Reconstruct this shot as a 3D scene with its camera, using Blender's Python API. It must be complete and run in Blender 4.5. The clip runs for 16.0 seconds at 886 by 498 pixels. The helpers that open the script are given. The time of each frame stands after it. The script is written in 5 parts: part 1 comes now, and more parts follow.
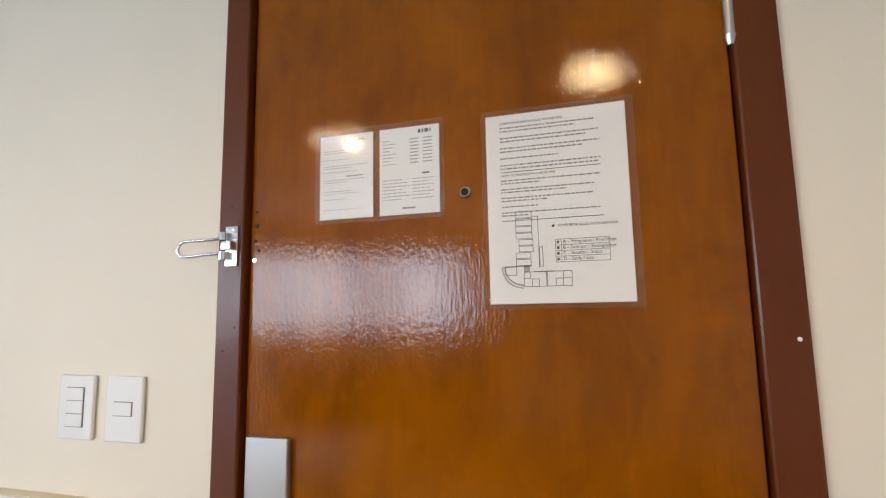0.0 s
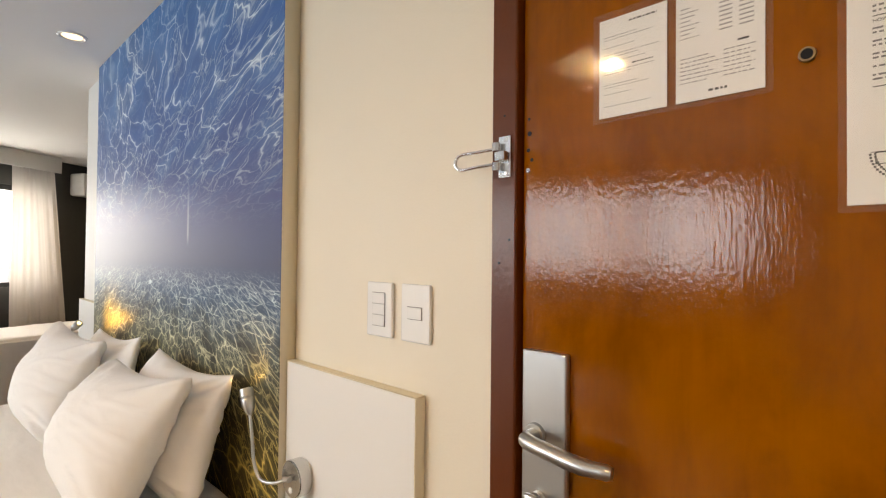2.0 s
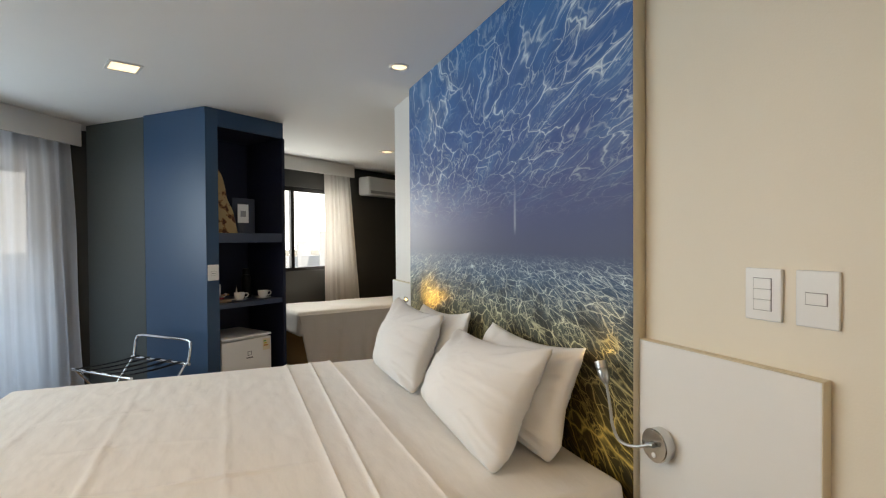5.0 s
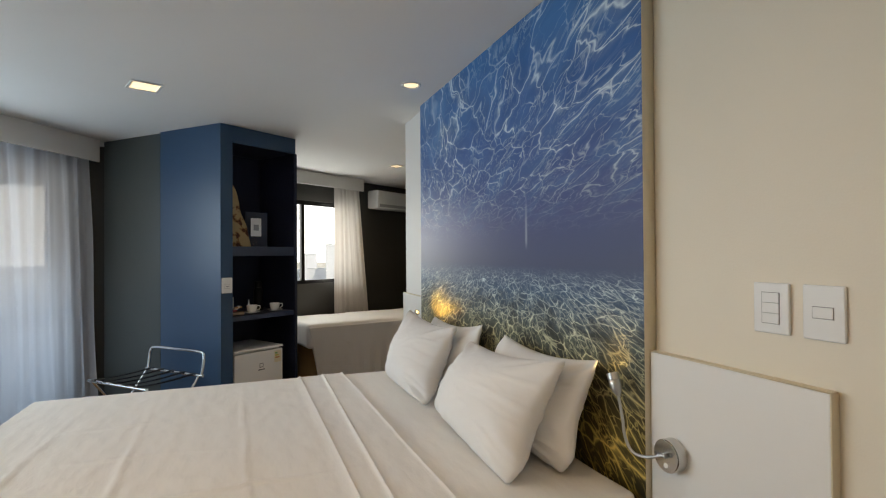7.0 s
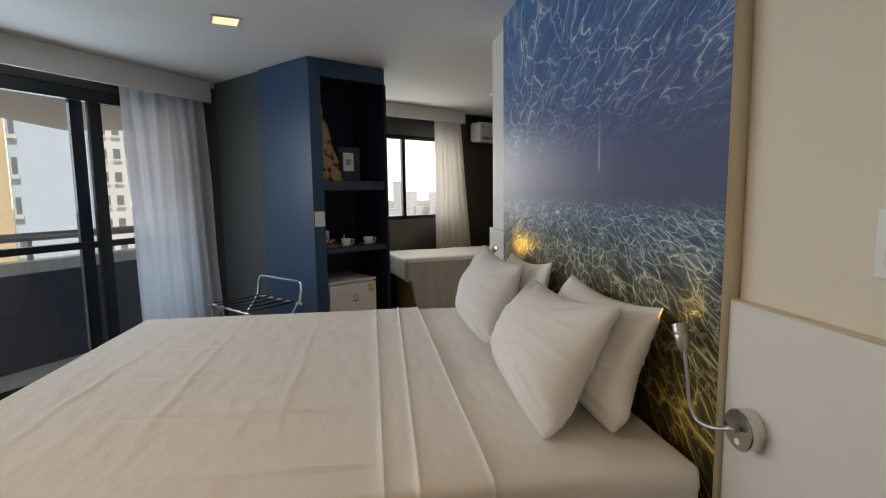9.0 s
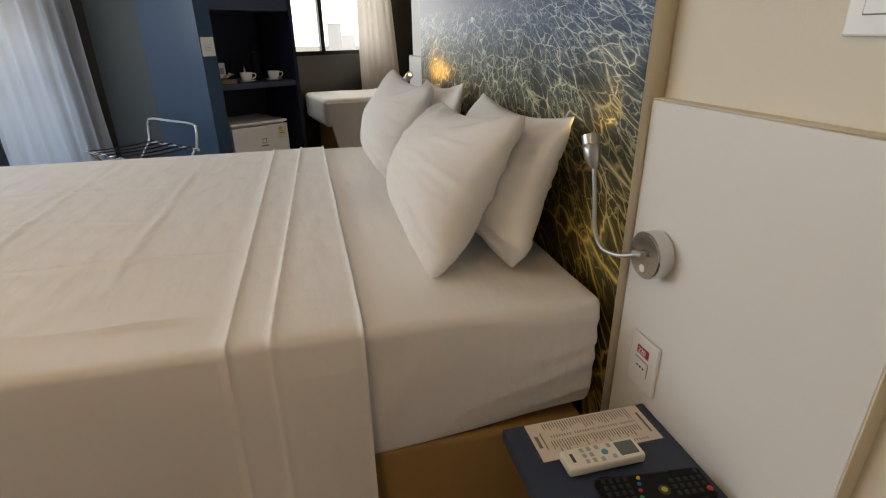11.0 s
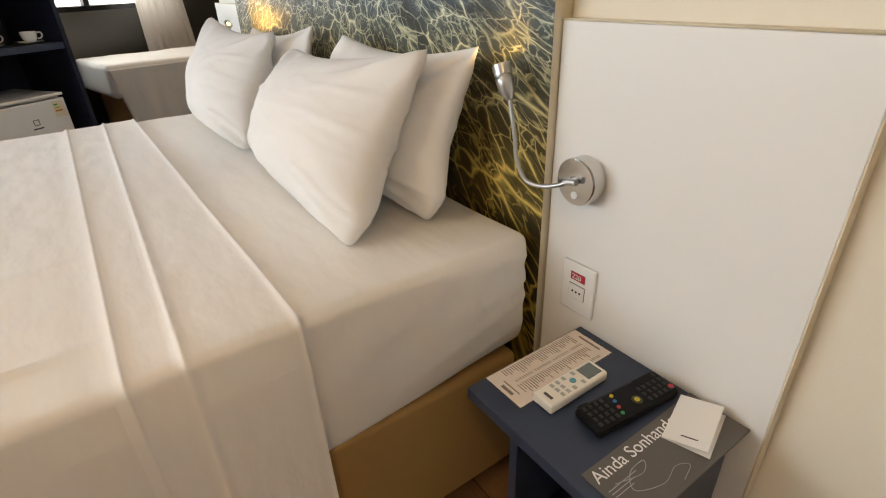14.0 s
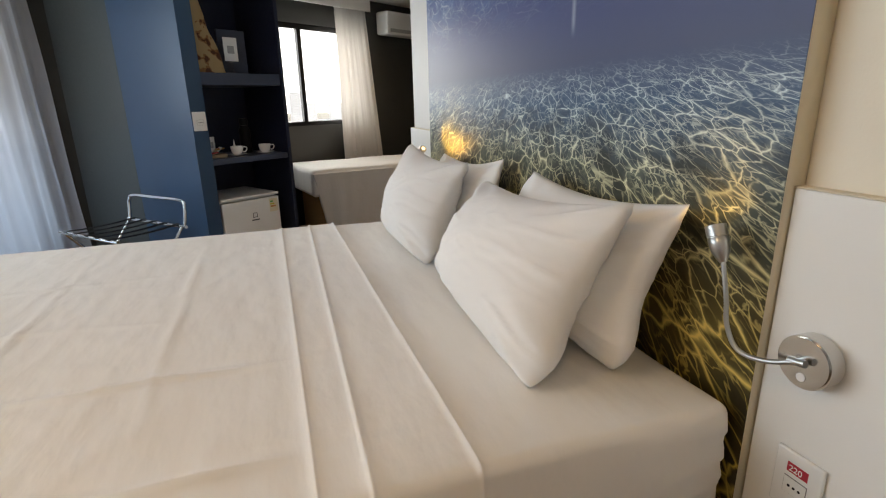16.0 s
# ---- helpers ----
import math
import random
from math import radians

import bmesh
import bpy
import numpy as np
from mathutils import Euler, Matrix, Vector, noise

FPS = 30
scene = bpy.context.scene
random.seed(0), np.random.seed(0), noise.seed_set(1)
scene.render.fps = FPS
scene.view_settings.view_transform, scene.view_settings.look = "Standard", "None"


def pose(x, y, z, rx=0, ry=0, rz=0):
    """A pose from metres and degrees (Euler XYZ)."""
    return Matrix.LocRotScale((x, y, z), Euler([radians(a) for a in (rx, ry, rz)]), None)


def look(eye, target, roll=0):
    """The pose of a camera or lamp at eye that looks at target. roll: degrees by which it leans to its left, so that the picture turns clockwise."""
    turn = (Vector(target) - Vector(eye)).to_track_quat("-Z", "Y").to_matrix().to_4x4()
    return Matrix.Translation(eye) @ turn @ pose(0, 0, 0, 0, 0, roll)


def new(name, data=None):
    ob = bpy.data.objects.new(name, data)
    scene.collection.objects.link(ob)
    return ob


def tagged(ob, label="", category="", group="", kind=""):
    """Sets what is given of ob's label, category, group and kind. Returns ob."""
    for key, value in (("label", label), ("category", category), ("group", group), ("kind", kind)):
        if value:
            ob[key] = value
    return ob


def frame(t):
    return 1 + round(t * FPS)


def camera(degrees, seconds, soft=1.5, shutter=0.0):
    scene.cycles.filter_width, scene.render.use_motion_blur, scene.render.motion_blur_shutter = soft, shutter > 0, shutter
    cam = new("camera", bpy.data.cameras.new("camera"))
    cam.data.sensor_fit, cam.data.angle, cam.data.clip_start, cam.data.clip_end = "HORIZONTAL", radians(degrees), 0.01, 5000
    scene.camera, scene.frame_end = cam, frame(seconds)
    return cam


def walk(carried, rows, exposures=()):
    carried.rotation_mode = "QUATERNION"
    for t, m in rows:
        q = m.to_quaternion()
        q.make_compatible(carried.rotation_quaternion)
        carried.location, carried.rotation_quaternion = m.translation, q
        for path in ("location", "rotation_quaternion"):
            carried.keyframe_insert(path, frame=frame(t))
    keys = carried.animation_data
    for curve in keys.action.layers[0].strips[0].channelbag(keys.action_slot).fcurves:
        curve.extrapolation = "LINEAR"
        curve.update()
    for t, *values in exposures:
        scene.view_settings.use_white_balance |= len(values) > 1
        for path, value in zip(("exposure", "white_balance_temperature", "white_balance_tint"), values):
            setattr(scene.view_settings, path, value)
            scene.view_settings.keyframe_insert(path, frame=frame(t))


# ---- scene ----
cam = camera(82.5, 16.0, soft=1.15)
METRES, EYE, TILT, LEAN, TURN = 1.98, 1.42, 0.0, 0.0, 16.2
ROWS = [
    (0.0, 0.0, 0.0, 0.0, 0.13, 7.14, 1.02),
    (0.5, 0.0065, 0.0302, -0.0073, 6.47, 6.55, 0.37),
    (1.0, -0.0086, 0.038, -0.0105, 13.51, 5.18, -0.09),
    (1.5, -0.0259, 0.0382, -0.0172, 20.78, 3.04, -0.41),
    (2.0, -0.0311, 0.0372, -0.0258, 27.95, 0.94, -0.58),
    (2.5, -0.039, 0.0293, -0.0275, 34.71, -0.83, -0.45),
    (3.0, -0.06, 0.0121, -0.0282, 41.03, -1.97, -0.27),
    (3.5, -0.0809, -0.0209, -0.025, 46.1, -2.47, -0.07),
    (4.0, -0.1066, -0.0763, -0.0247, 49.53, -2.31, 0.12),
    (4.5, -0.1228, -0.125, -0.0229, 51.19, -1.58, 0.26),
    (7.0, -0.1161, -0.1745, -0.0173, 52.51, 0.56, 0.37),
    (7.5, -0.1145, -0.1702, -0.0203, 54.61, -0.26, 0.53),
    (8.0, -0.1142, -0.1491, -0.0225, 58.14, -1.39, 0.62),
    (8.5, -0.1265, -0.088, -0.0262, 62.72, -3.19, 0.73),
    (9.0, -0.1302, -0.0056, -0.0358, 66.35, -6.37, 0.82),
    (9.5, -0.1254, 0.032, -0.0497, 66.98, -11.24, 1.07),
    (10.0, -0.1476, 0.0617, -0.077, 64.45, -16.92, 1.24),
    (12.5, -0.2665, 0.1869, -0.1228, 53.01, -26.78, 0.86),
    (13.0, -0.2899, 0.1206, -0.1282, 46.69, -27.2, 1.36),
    (13.5, -0.2973, 0.0938, -0.1322, 41.24, -27.91, 1.73),
    (14.0, -0.305, 0.0827, -0.1322, 38.7, -28.0, 1.93),
    (14.5, -0.3012, 0.0773, -0.1473, 39.24, -26.86, 1.95),
    (15.0, -0.3085, 0.0692, -0.1384, 42.33, -23.97, 1.82),
    (15.5, -0.334, 0.0569, -0.1104, 47.81, -20.01, 1.62),
    (16.0, -0.35, 0.0551, -0.091, 55.68, -16.21, 1.23),
]
walk(cam, [(t, pose(0, 0, EYE, TILT, LEAN, TURN) @ pose(METRES * x, METRES * y, METRES * z, 90 + pitch, roll, yaw)) for t, x, y, z, yaw, pitch, roll in ROWS],
     exposures=[(0.0, 0.35, 6690, 13), (0.7, 0.33, 7420, 15), (1.5, 0.26, 8220, 17), (2.5, 0.17, 8220, 15), (3.5, -0.01, 7870, 12), (5.5, -0.26, 7620, 11), (7.0, -0.45, 7470, 11), (8.0, -0.57, 7470, 11), (9.0, -0.81, 7470, 12), (9.7, -0.85, 7470, 13),
                (10.3, -0.69, 7520, 13), (12.5, -0.33, 7770, 13), (13.0, -0.11, 7670, 13), (14.5, 0.09, 7570, 13), (15.3, 0.08, 7370, 12), (16.0, -0.27, 7370, 13)])

FLOOR, CEIL = -0.06, 2.40
scene.view_settings.exposure = 0.0

# ---- world and lights ----
world = bpy.data.worlds.new("sky")
scene.world = world
world.use_nodes = True
wn = world.node_tree
sky = wn.nodes.new("ShaderNodeTexSky")
sky.sky_type, sky.sun_disc = "NISHITA", False
sky.sun_elevation, sky.sun_rotation = radians(55), radians(60)
wn.links.new(sky.outputs[0], wn.nodes["Background"].inputs[0])
wn.nodes["Background"].inputs[1].default_value = 0.15
sun = new("sun", bpy.data.lights.new("sun", "SUN"))
sun.data.energy, sun.data.angle, sun.data.color = 5.0, radians(0.5), (1.0, 0.95, 0.88)
sun.matrix_world = look((30, 15, 50), (0, 0, 0))


def area_lamp(name, eye, target, sx, sy, power, color):
    d = bpy.data.lights.new(name, "AREA")
    d.shape, d.size, d.size_y, d.energy, d.color = "RECTANGLE", sx, sy, power, color
    ob = new(name, d)
    ob.matrix_world = look(eye, target)
    return ob


def spot_lamp(name, eye, target, power, color, cone=100, blend=0.6, radius=0.03):
    d = bpy.data.lights.new(name, "SPOT")
    d.energy, d.color, d.spot_size, d.spot_blend, d.shadow_soft_size = power, color, radians(cone), blend, radius
    ob = new(name, d)
    ob.matrix_world = look(eye, target)
    return ob


# directions of the slanting fronts: balcony front (U along, N outwards), window front (D along, M inwards)
C1, U, N = Vector((-5.31, -1.59, 0)), Vector((0.861, -0.509, 0)), Vector((-0.509, -0.861, 0))
D1, D, M = Vector((-6.25, 0.11, 0)), Vector((-0.541, 0.841, 0)), Vector((0.841, 0.541, 0))
BAL = 0.28      # balcony door behind the curtain box's front
WIN = 0.20      # window wall behind its curtain box's front

p = C1 + U * 2.17 + N * (BAL + 0.12) + Vector((0, 0, 1.66))
area_lamp("balcony_daylight", p, p - N, 2.66, 0.86, 56, (0.58, 0.78, 1.0))
p = C1 + U * 4.30 + N * (BAL + 0.12) + Vector((0, 0, 1.66))
area_lamp("balcony_daylight", p, p - N, 1.04, 0.86, 27, (0.58, 0.78, 1.0))
p = C1 + U * 1.25 + N * (BAL + 0.12) + Vector((0, 0, 0.66))
area_lamp("balcony_daylight", p, p - N, 2.3, 1.10, 12, (0.54, 0.75, 1.0))
p = D1 + D * 0.2 - M * (WIN + 0.12) + Vector((0, 0, 1.55))
area_lamp("window_daylight", p, p + M, 1.9, 0.95, 36, (0.84, 0.93, 1.0))
WARM = (1.0, 0.70, 0.38)
spot_lamp("spot_light", (-3.0, 0.527, 2.37), (-3.0, 0.527, 0), 4, WARM)
spot_lamp("spot_light", (0.055, -0.5, 2.37), (0.055, -0.5, 0), 31, (1.0, 0.68, 0.34), 164, 1.0, radius=0.026)
spot_lamp("spot_light", (-5.7, 1.21, 2.37), (-5.7, 1.21, 0), 24, WARM, 165)
area_lamp("square_light", (-3.56, -0.956, 2.375), (-3.56, -0.956, 0), 0.08, 0.08, 4.5, (1.0, 0.74, 0.42))
area_lamp("square_light", (-1.27, -1.0, 2.375), (-1.27, -1.0, 0), 0.08, 0.08, 8.5, (1.0, 0.70, 0.36))

# ---- materials ----
MATS = {}


def mat(name, color, rough=0.6, metal=0.0, var=0.08, scale=6.0, bump=0.0, bscale=60.0, coat=0.0, stretch=(1, 1, 1), spec=0.5, sheen=0.0):
    """A plain surface with two scales of variation in tone and a fine relief."""
    if name in MATS:
        return MATS[name]
    m = bpy.data.materials.new(name)
    m.use_nodes = True
    nt = m.node_tree
    b = nt.nodes["Principled BSDF"]
    tc = nt.nodes.new("ShaderNodeTexCoord")
    mp = nt.nodes.new("ShaderNodeMapping")
    mp.inputs["Scale"].default_value = stretch
    nt.links.new(tc.outputs["Object"], mp.inputs[0])
    n1 = nt.nodes.new("ShaderNodeTexNoise")
    n1.inputs["Scale"].default_value, n1.inputs["Detail"].default_value = scale, 6
    n2 = nt.nodes.new("ShaderNodeTexNoise")
    n2.inputs["Scale"].default_value, n2.inputs["Detail"].default_value = bscale, 4
    for n in (n1, n2):
        nt.links.new(mp.outputs[0], n.inputs["Vector"])
    mx = nt.nodes.new("ShaderNodeMix")
    mx.data_type = "RGBA"
    mx.inputs[6].default_value = (*[c * (1 - var) for c in color], 1)
    mx.inputs[7].default_value = (*[min(1, c * (1 + var)) for c in color], 1)
    nt.links.new(n1.outputs[0], mx.inputs[0])
    nt.links.new(mx.outputs[2], b.inputs["Base Color"])
    mr = nt.nodes.new("ShaderNodeMapRange")
    mr.inputs[3].default_value, mr.inputs[4].default_value = max(0.02, rough * 0.8), min(1, rough * 1.2)
    nt.links.new(n2.outputs[0], mr.inputs[0])
    nt.links.new(mr.outputs[0], b.inputs["Roughness"])
    b.inputs["Metallic"].default_value = metal
    b.inputs["Coat Weight"].default_value = coat
    b.inputs["Coat Roughness"].default_value = 0.12
    b.inputs["Specular IOR Level"].default_value = spec
    b.inputs["Sheen Weight"].default_value = sheen
    if bump:
        bp = nt.nodes.new("ShaderNodeBump")
        bp.inputs["Strength"].default_value, bp.inputs["Distance"].default_value = bump, 0.01
        nt.links.new(n2.outputs[0], bp.inputs["Height"])
        nt.links.new(bp.outputs[0], b.inputs["Normal"])
        if coat:
            nt.links.new(bp.outputs[0], b.inputs["Coat Normal"])
    MATS[name] = m
    return m


def glow(name, color, strength):
    m = bpy.data.materials.new(name)
    m.use_nodes = True
    b = m.node_tree.nodes["Principled BSDF"]
    b.inputs["Base Color"].default_value = (0.9, 0.9, 0.9, 1)
    b.inputs["Emission Color"].default_value = (*color, 1)
    b.inputs["Emission Strength"].default_value = strength
    return m


wall_paint = mat("wall_paint", (0.80, 0.735, 0.61), 0.55, var=0.03, scale=2.5, bump=0.06, bscale=180)
white_paint = mat("white_paint", (0.80, 0.79, 0.76), 0.6, var=0.03, scale=2.0, bump=0.05, bscale=150)
ceiling_paint = mat("ceiling_paint", (0.80, 0.79, 0.77), 0.8, var=0.03, scale=1.5, bump=0.04, bscale=120)
dark_paint = mat("dark_paint", (0.044, 0.044, 0.040), 0.6, var=0.06, scale=3, bump=0.05, bscale=150)
green_grey = mat("green_grey_laminate", (0.048, 0.057, 0.055), 0.42, var=0.05, scale=4)
blue_lam = mat("blue_laminate", (0.016, 0.055, 0.124), 0.36, var=0.06, scale=4, bump=0.02, bscale=200)
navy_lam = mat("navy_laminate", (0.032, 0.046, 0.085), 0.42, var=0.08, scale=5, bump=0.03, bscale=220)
# navy laminate darkened to carry the shade inside the cabinet and nightstand
navy_shaded = mat("navy_shaded_interior", (0.004, 0.009, 0.032), 0.6, var=0.08, scale=5)
white_lam = mat("white_laminate", (0.82, 0.81, 0.78), 0.4, var=0.03, scale=2, bump=0.035, bscale=120, stretch=(0.15, 1, 2.5))
edge_lam = mat("cream_edge", (0.72, 0.64, 0.48), 0.5, var=0.06, scale=8)
chrome = mat("chrome", (0.75, 0.75, 0.75), 0.12, 1.0, var=0.04)
polished = mat("polished_steel", (0.62, 0.61, 0.59), 0.17, 1.0, var=0.05, scale=12)
satin = mat("satin_steel", (0.52, 0.52, 0.51), 0.33, 1.0, var=0.06, scale=15, bump=0.02, bscale=400)
black_metal = mat("black_aluminium", (0.012, 0.013, 0.015), 0.35, var=0.1)
plastic = mat("white_plastic", (0.82, 0.82, 0.80), 0.22, var=0.02)


def cloth(name, color, wave, strength):
    """Cotton: soft unironed waves and a fine weave."""
    m = bpy.data.materials.new(name)
    m.use_nodes = True
    nt = m.node_tree
    b = nt.nodes["Principled BSDF"]
    b.inputs["Base Color"].default_value = (*color, 1)
    b.inputs["Roughness"].default_value, b.inputs["Sheen Weight"].default_value, b.inputs["Specular IOR Level"].default_value = 0.9, 0.15, 0.25
    tc = nt.nodes.new("ShaderNodeTexCoord")
    last = None
    for sc, dist, st, det, kind in ((wave, 0.035, strength, 1, 0.0), (wave * 2.6, 0.012, strength, 3, 0.0), (900, 0.0006, 0.25, 1, 0.0)):
        n = nt.nodes.new("ShaderNodeTexNoise")
        n.inputs["Scale"].default_value, n.inputs["Detail"].default_value, n.inputs["Distortion"].default_value = sc, det, kind
        mp = nt.nodes.new("ShaderNodeMapping")
        mp.inputs["Scale"].default_value = (0.9, 2.3, 1.2)
        nt.links.new(tc.outputs["Object"], mp.inputs[0])
        nt.links.new(mp.outputs[0], n.inputs["Vector"])
        bp = nt.nodes.new("ShaderNodeBump")
        bp.inputs["Strength"].default_value, bp.inputs["Distance"].default_value = st, dist
        nt.links.new(n.outputs[0], bp.inputs["Height"])
        if last:
            nt.links.new(last, bp.inputs["Normal"])
        last = bp.outputs[0]
    nt.links.new(last, b.inputs["Normal"])
    MATS[name] = m
    return m


sheet_cloth = cloth("white_cotton_sheet", (0.85, 0.83, 0.80), 5.0, 0.20)
pillow_cloth = cloth("white_cotton_pillowcase", (0.87, 0.855, 0.835), 7.0, 0.09)
tan_cloth = mat("tan_fabric", (0.42, 0.255, 0.095), 0.8, var=0.10, scale=5, bump=0.1, bscale=300)
casing_wood = mat("dark_red_varnished_wood", (0.115, 0.023, 0.002), 0.4, var=0.2, scale=4, bump=0.07, bscale=110, coat=0.32, stretch=(1.4, 1.4, 0.8), spec=0.2)
black_strap = mat("black_webbing", (0.012, 0.012, 0.013), 0.7, var=0.15, bump=0.1, bscale=300)
paper = mat("paper", (0.86, 0.86, 0.85), 0.6, var=0.02)
ink = mat("ink", (0.05, 0.05, 0.055), 0.6)
black_plastic = mat("black_plastic", (0.006, 0.006, 0.007), 0.45, var=0.1, spec=0.18)
grey_book = mat("grey_book_cover", (0.115, 0.105, 0.095), 0.35, var=0.06, scale=20)
concrete = mat("pale_concrete", (0.62, 0.63, 0.63), 0.8, var=0.1, scale=3, bump=0.1)
parapet_paint = mat("dark_blue_grey_paint", (0.075, 0.092, 0.125), 0.7, var=0.15, scale=4, bump=0.1)
tile_white = mat("white_tile", (0.72, 0.73, 0.72), 0.3, var=0.05)


def tree_of(name):
    m = bpy.data.materials.new(name)
    m.use_nodes = True
    nt = m.node_tree
    return m, nt, nt.nodes["Principled BSDF"]


def veneer_material():
    m, nt, b = tree_of("orange_varnished_veneer")
    tc = nt.nodes.new("ShaderNodeTexCoord")
    mp = nt.nodes.new("ShaderNodeMapping")
    mp.inputs["Scale"].default_value = (3.4, 3.4, 1.8)
    nt.links.new(tc.outputs["Object"], mp.inputs[0])
    n1 = nt.nodes.new("ShaderNodeTexNoise")
    n1.inputs["Scale"].default_value, n1.inputs["Detail"].default_value, n1.inputs["Distortion"].default_value = 1.3, 8, 1.2
    nt.links.new(mp.outputs[0], n1.inputs["Vector"])
    mp2 = nt.nodes.new("ShaderNodeMapping")
    mp2.inputs["Scale"].default_value = (140, 140, 5)
    nt.links.new(tc.outputs["Object"], mp2.inputs[0])
    n2 = nt.nodes.new("ShaderNodeTexNoise")
    n2.inputs["Scale"].default_value, n2.inputs["Detail"].default_value = 1.0, 3
    nt.links.new(mp2.outputs[0], n2.inputs["Vector"])
    ramp = nt.nodes.new("ShaderNodeValToRGB")
    e = ramp.color_ramp.elements
    e[0].position, e[0].color = 0.30, (0.185, 0.046, 0.0005, 1)
    e[1].position, e[1].color = 0.66, (0.352, 0.100, 0.0008, 1)
    n1.inputs["Roughness"].default_value = 0.62
    # flame-like darker figure inside the broad clouds
    mp4 = nt.nodes.new("ShaderNodeMapping")
    mp4.inputs["Scale"].default_value = (17, 17, 7)
    nt.links.new(tc.outputs["Object"], mp4.inputs[0])
    n4 = nt.nodes.new("ShaderNodeTexNoise")
    n4.inputs["Scale"].default_value, n4.inputs["Detail"].default_value, n4.inputs["Distortion"].default_value = 1.0, 6, 1.6
    nt.links.new(mp4.outputs[0], n4.inputs["Vector"])
    both = nt.nodes.new("ShaderNodeMix")
    both.inputs[0].default_value = 0.28
    nt.links.new(n1.outputs[0], both.inputs[2])
    nt.links.new(n4.outputs[0], both.inputs[3])
    nt.links.new(both.outputs[0], ramp.inputs[0])
    mx = nt.nodes.new("ShaderNodeMix")
    mx.data_type, mx.blend_type = "RGBA", "MULTIPLY"
    mx.inputs[0].default_value = 0.16
    nt.links.new(ramp.outputs[0], mx.inputs[6])
    nt.links.new(n2.outputs[0], mx.inputs[7])
    nt.links.new(mx.outputs[2], b.inputs["Base Color"])
    b.inputs["Roughness"].default_value = 0.5
    b.inputs["Specular IOR Level"].default_value = 0.0
    b.inputs["Coat Weight"].default_value, b.inputs["Coat Roughness"].default_value = 0.72, 0.04
    # brushed varnish: fine vertical streaks, an orange-peel skin and slow waves
    last = None
    for scale, strength, distance, detail in (((11, 11, 6), 0.018, 0.010, 2), ((230, 230, 26), 0.050, 0.006, 4), ((150, 150, 110), 0.055, 0.006, 5)):
        mp3 = nt.nodes.new("ShaderNodeMapping")
        mp3.inputs["Scale"].default_value = scale
        nt.links.new(tc.outputs["Object"], mp3.inputs[0])
        n3 = nt.nodes.new("ShaderNodeTexNoise")
        n3.inputs["Scale"].default_value, n3.inputs["Detail"].default_value = 1.0, detail
        nt.links.new(mp3.outputs[0], n3.inputs["Vector"])
        bp = nt.nodes.new("ShaderNodeBump")
        bp.inputs["Strength"].default_value, bp.inputs["Distance"].default_value = strength, distance
        nt.links.new(n3.outputs[0], bp.inputs["Height"])
        if last:
            nt.links.new(last, bp.inputs["Normal"])
        last = bp.outputs[0]
    nt.links.new(last, b.inputs["Normal"])
    nt.links.new(last, b.inputs["Coat Normal"])
    return m


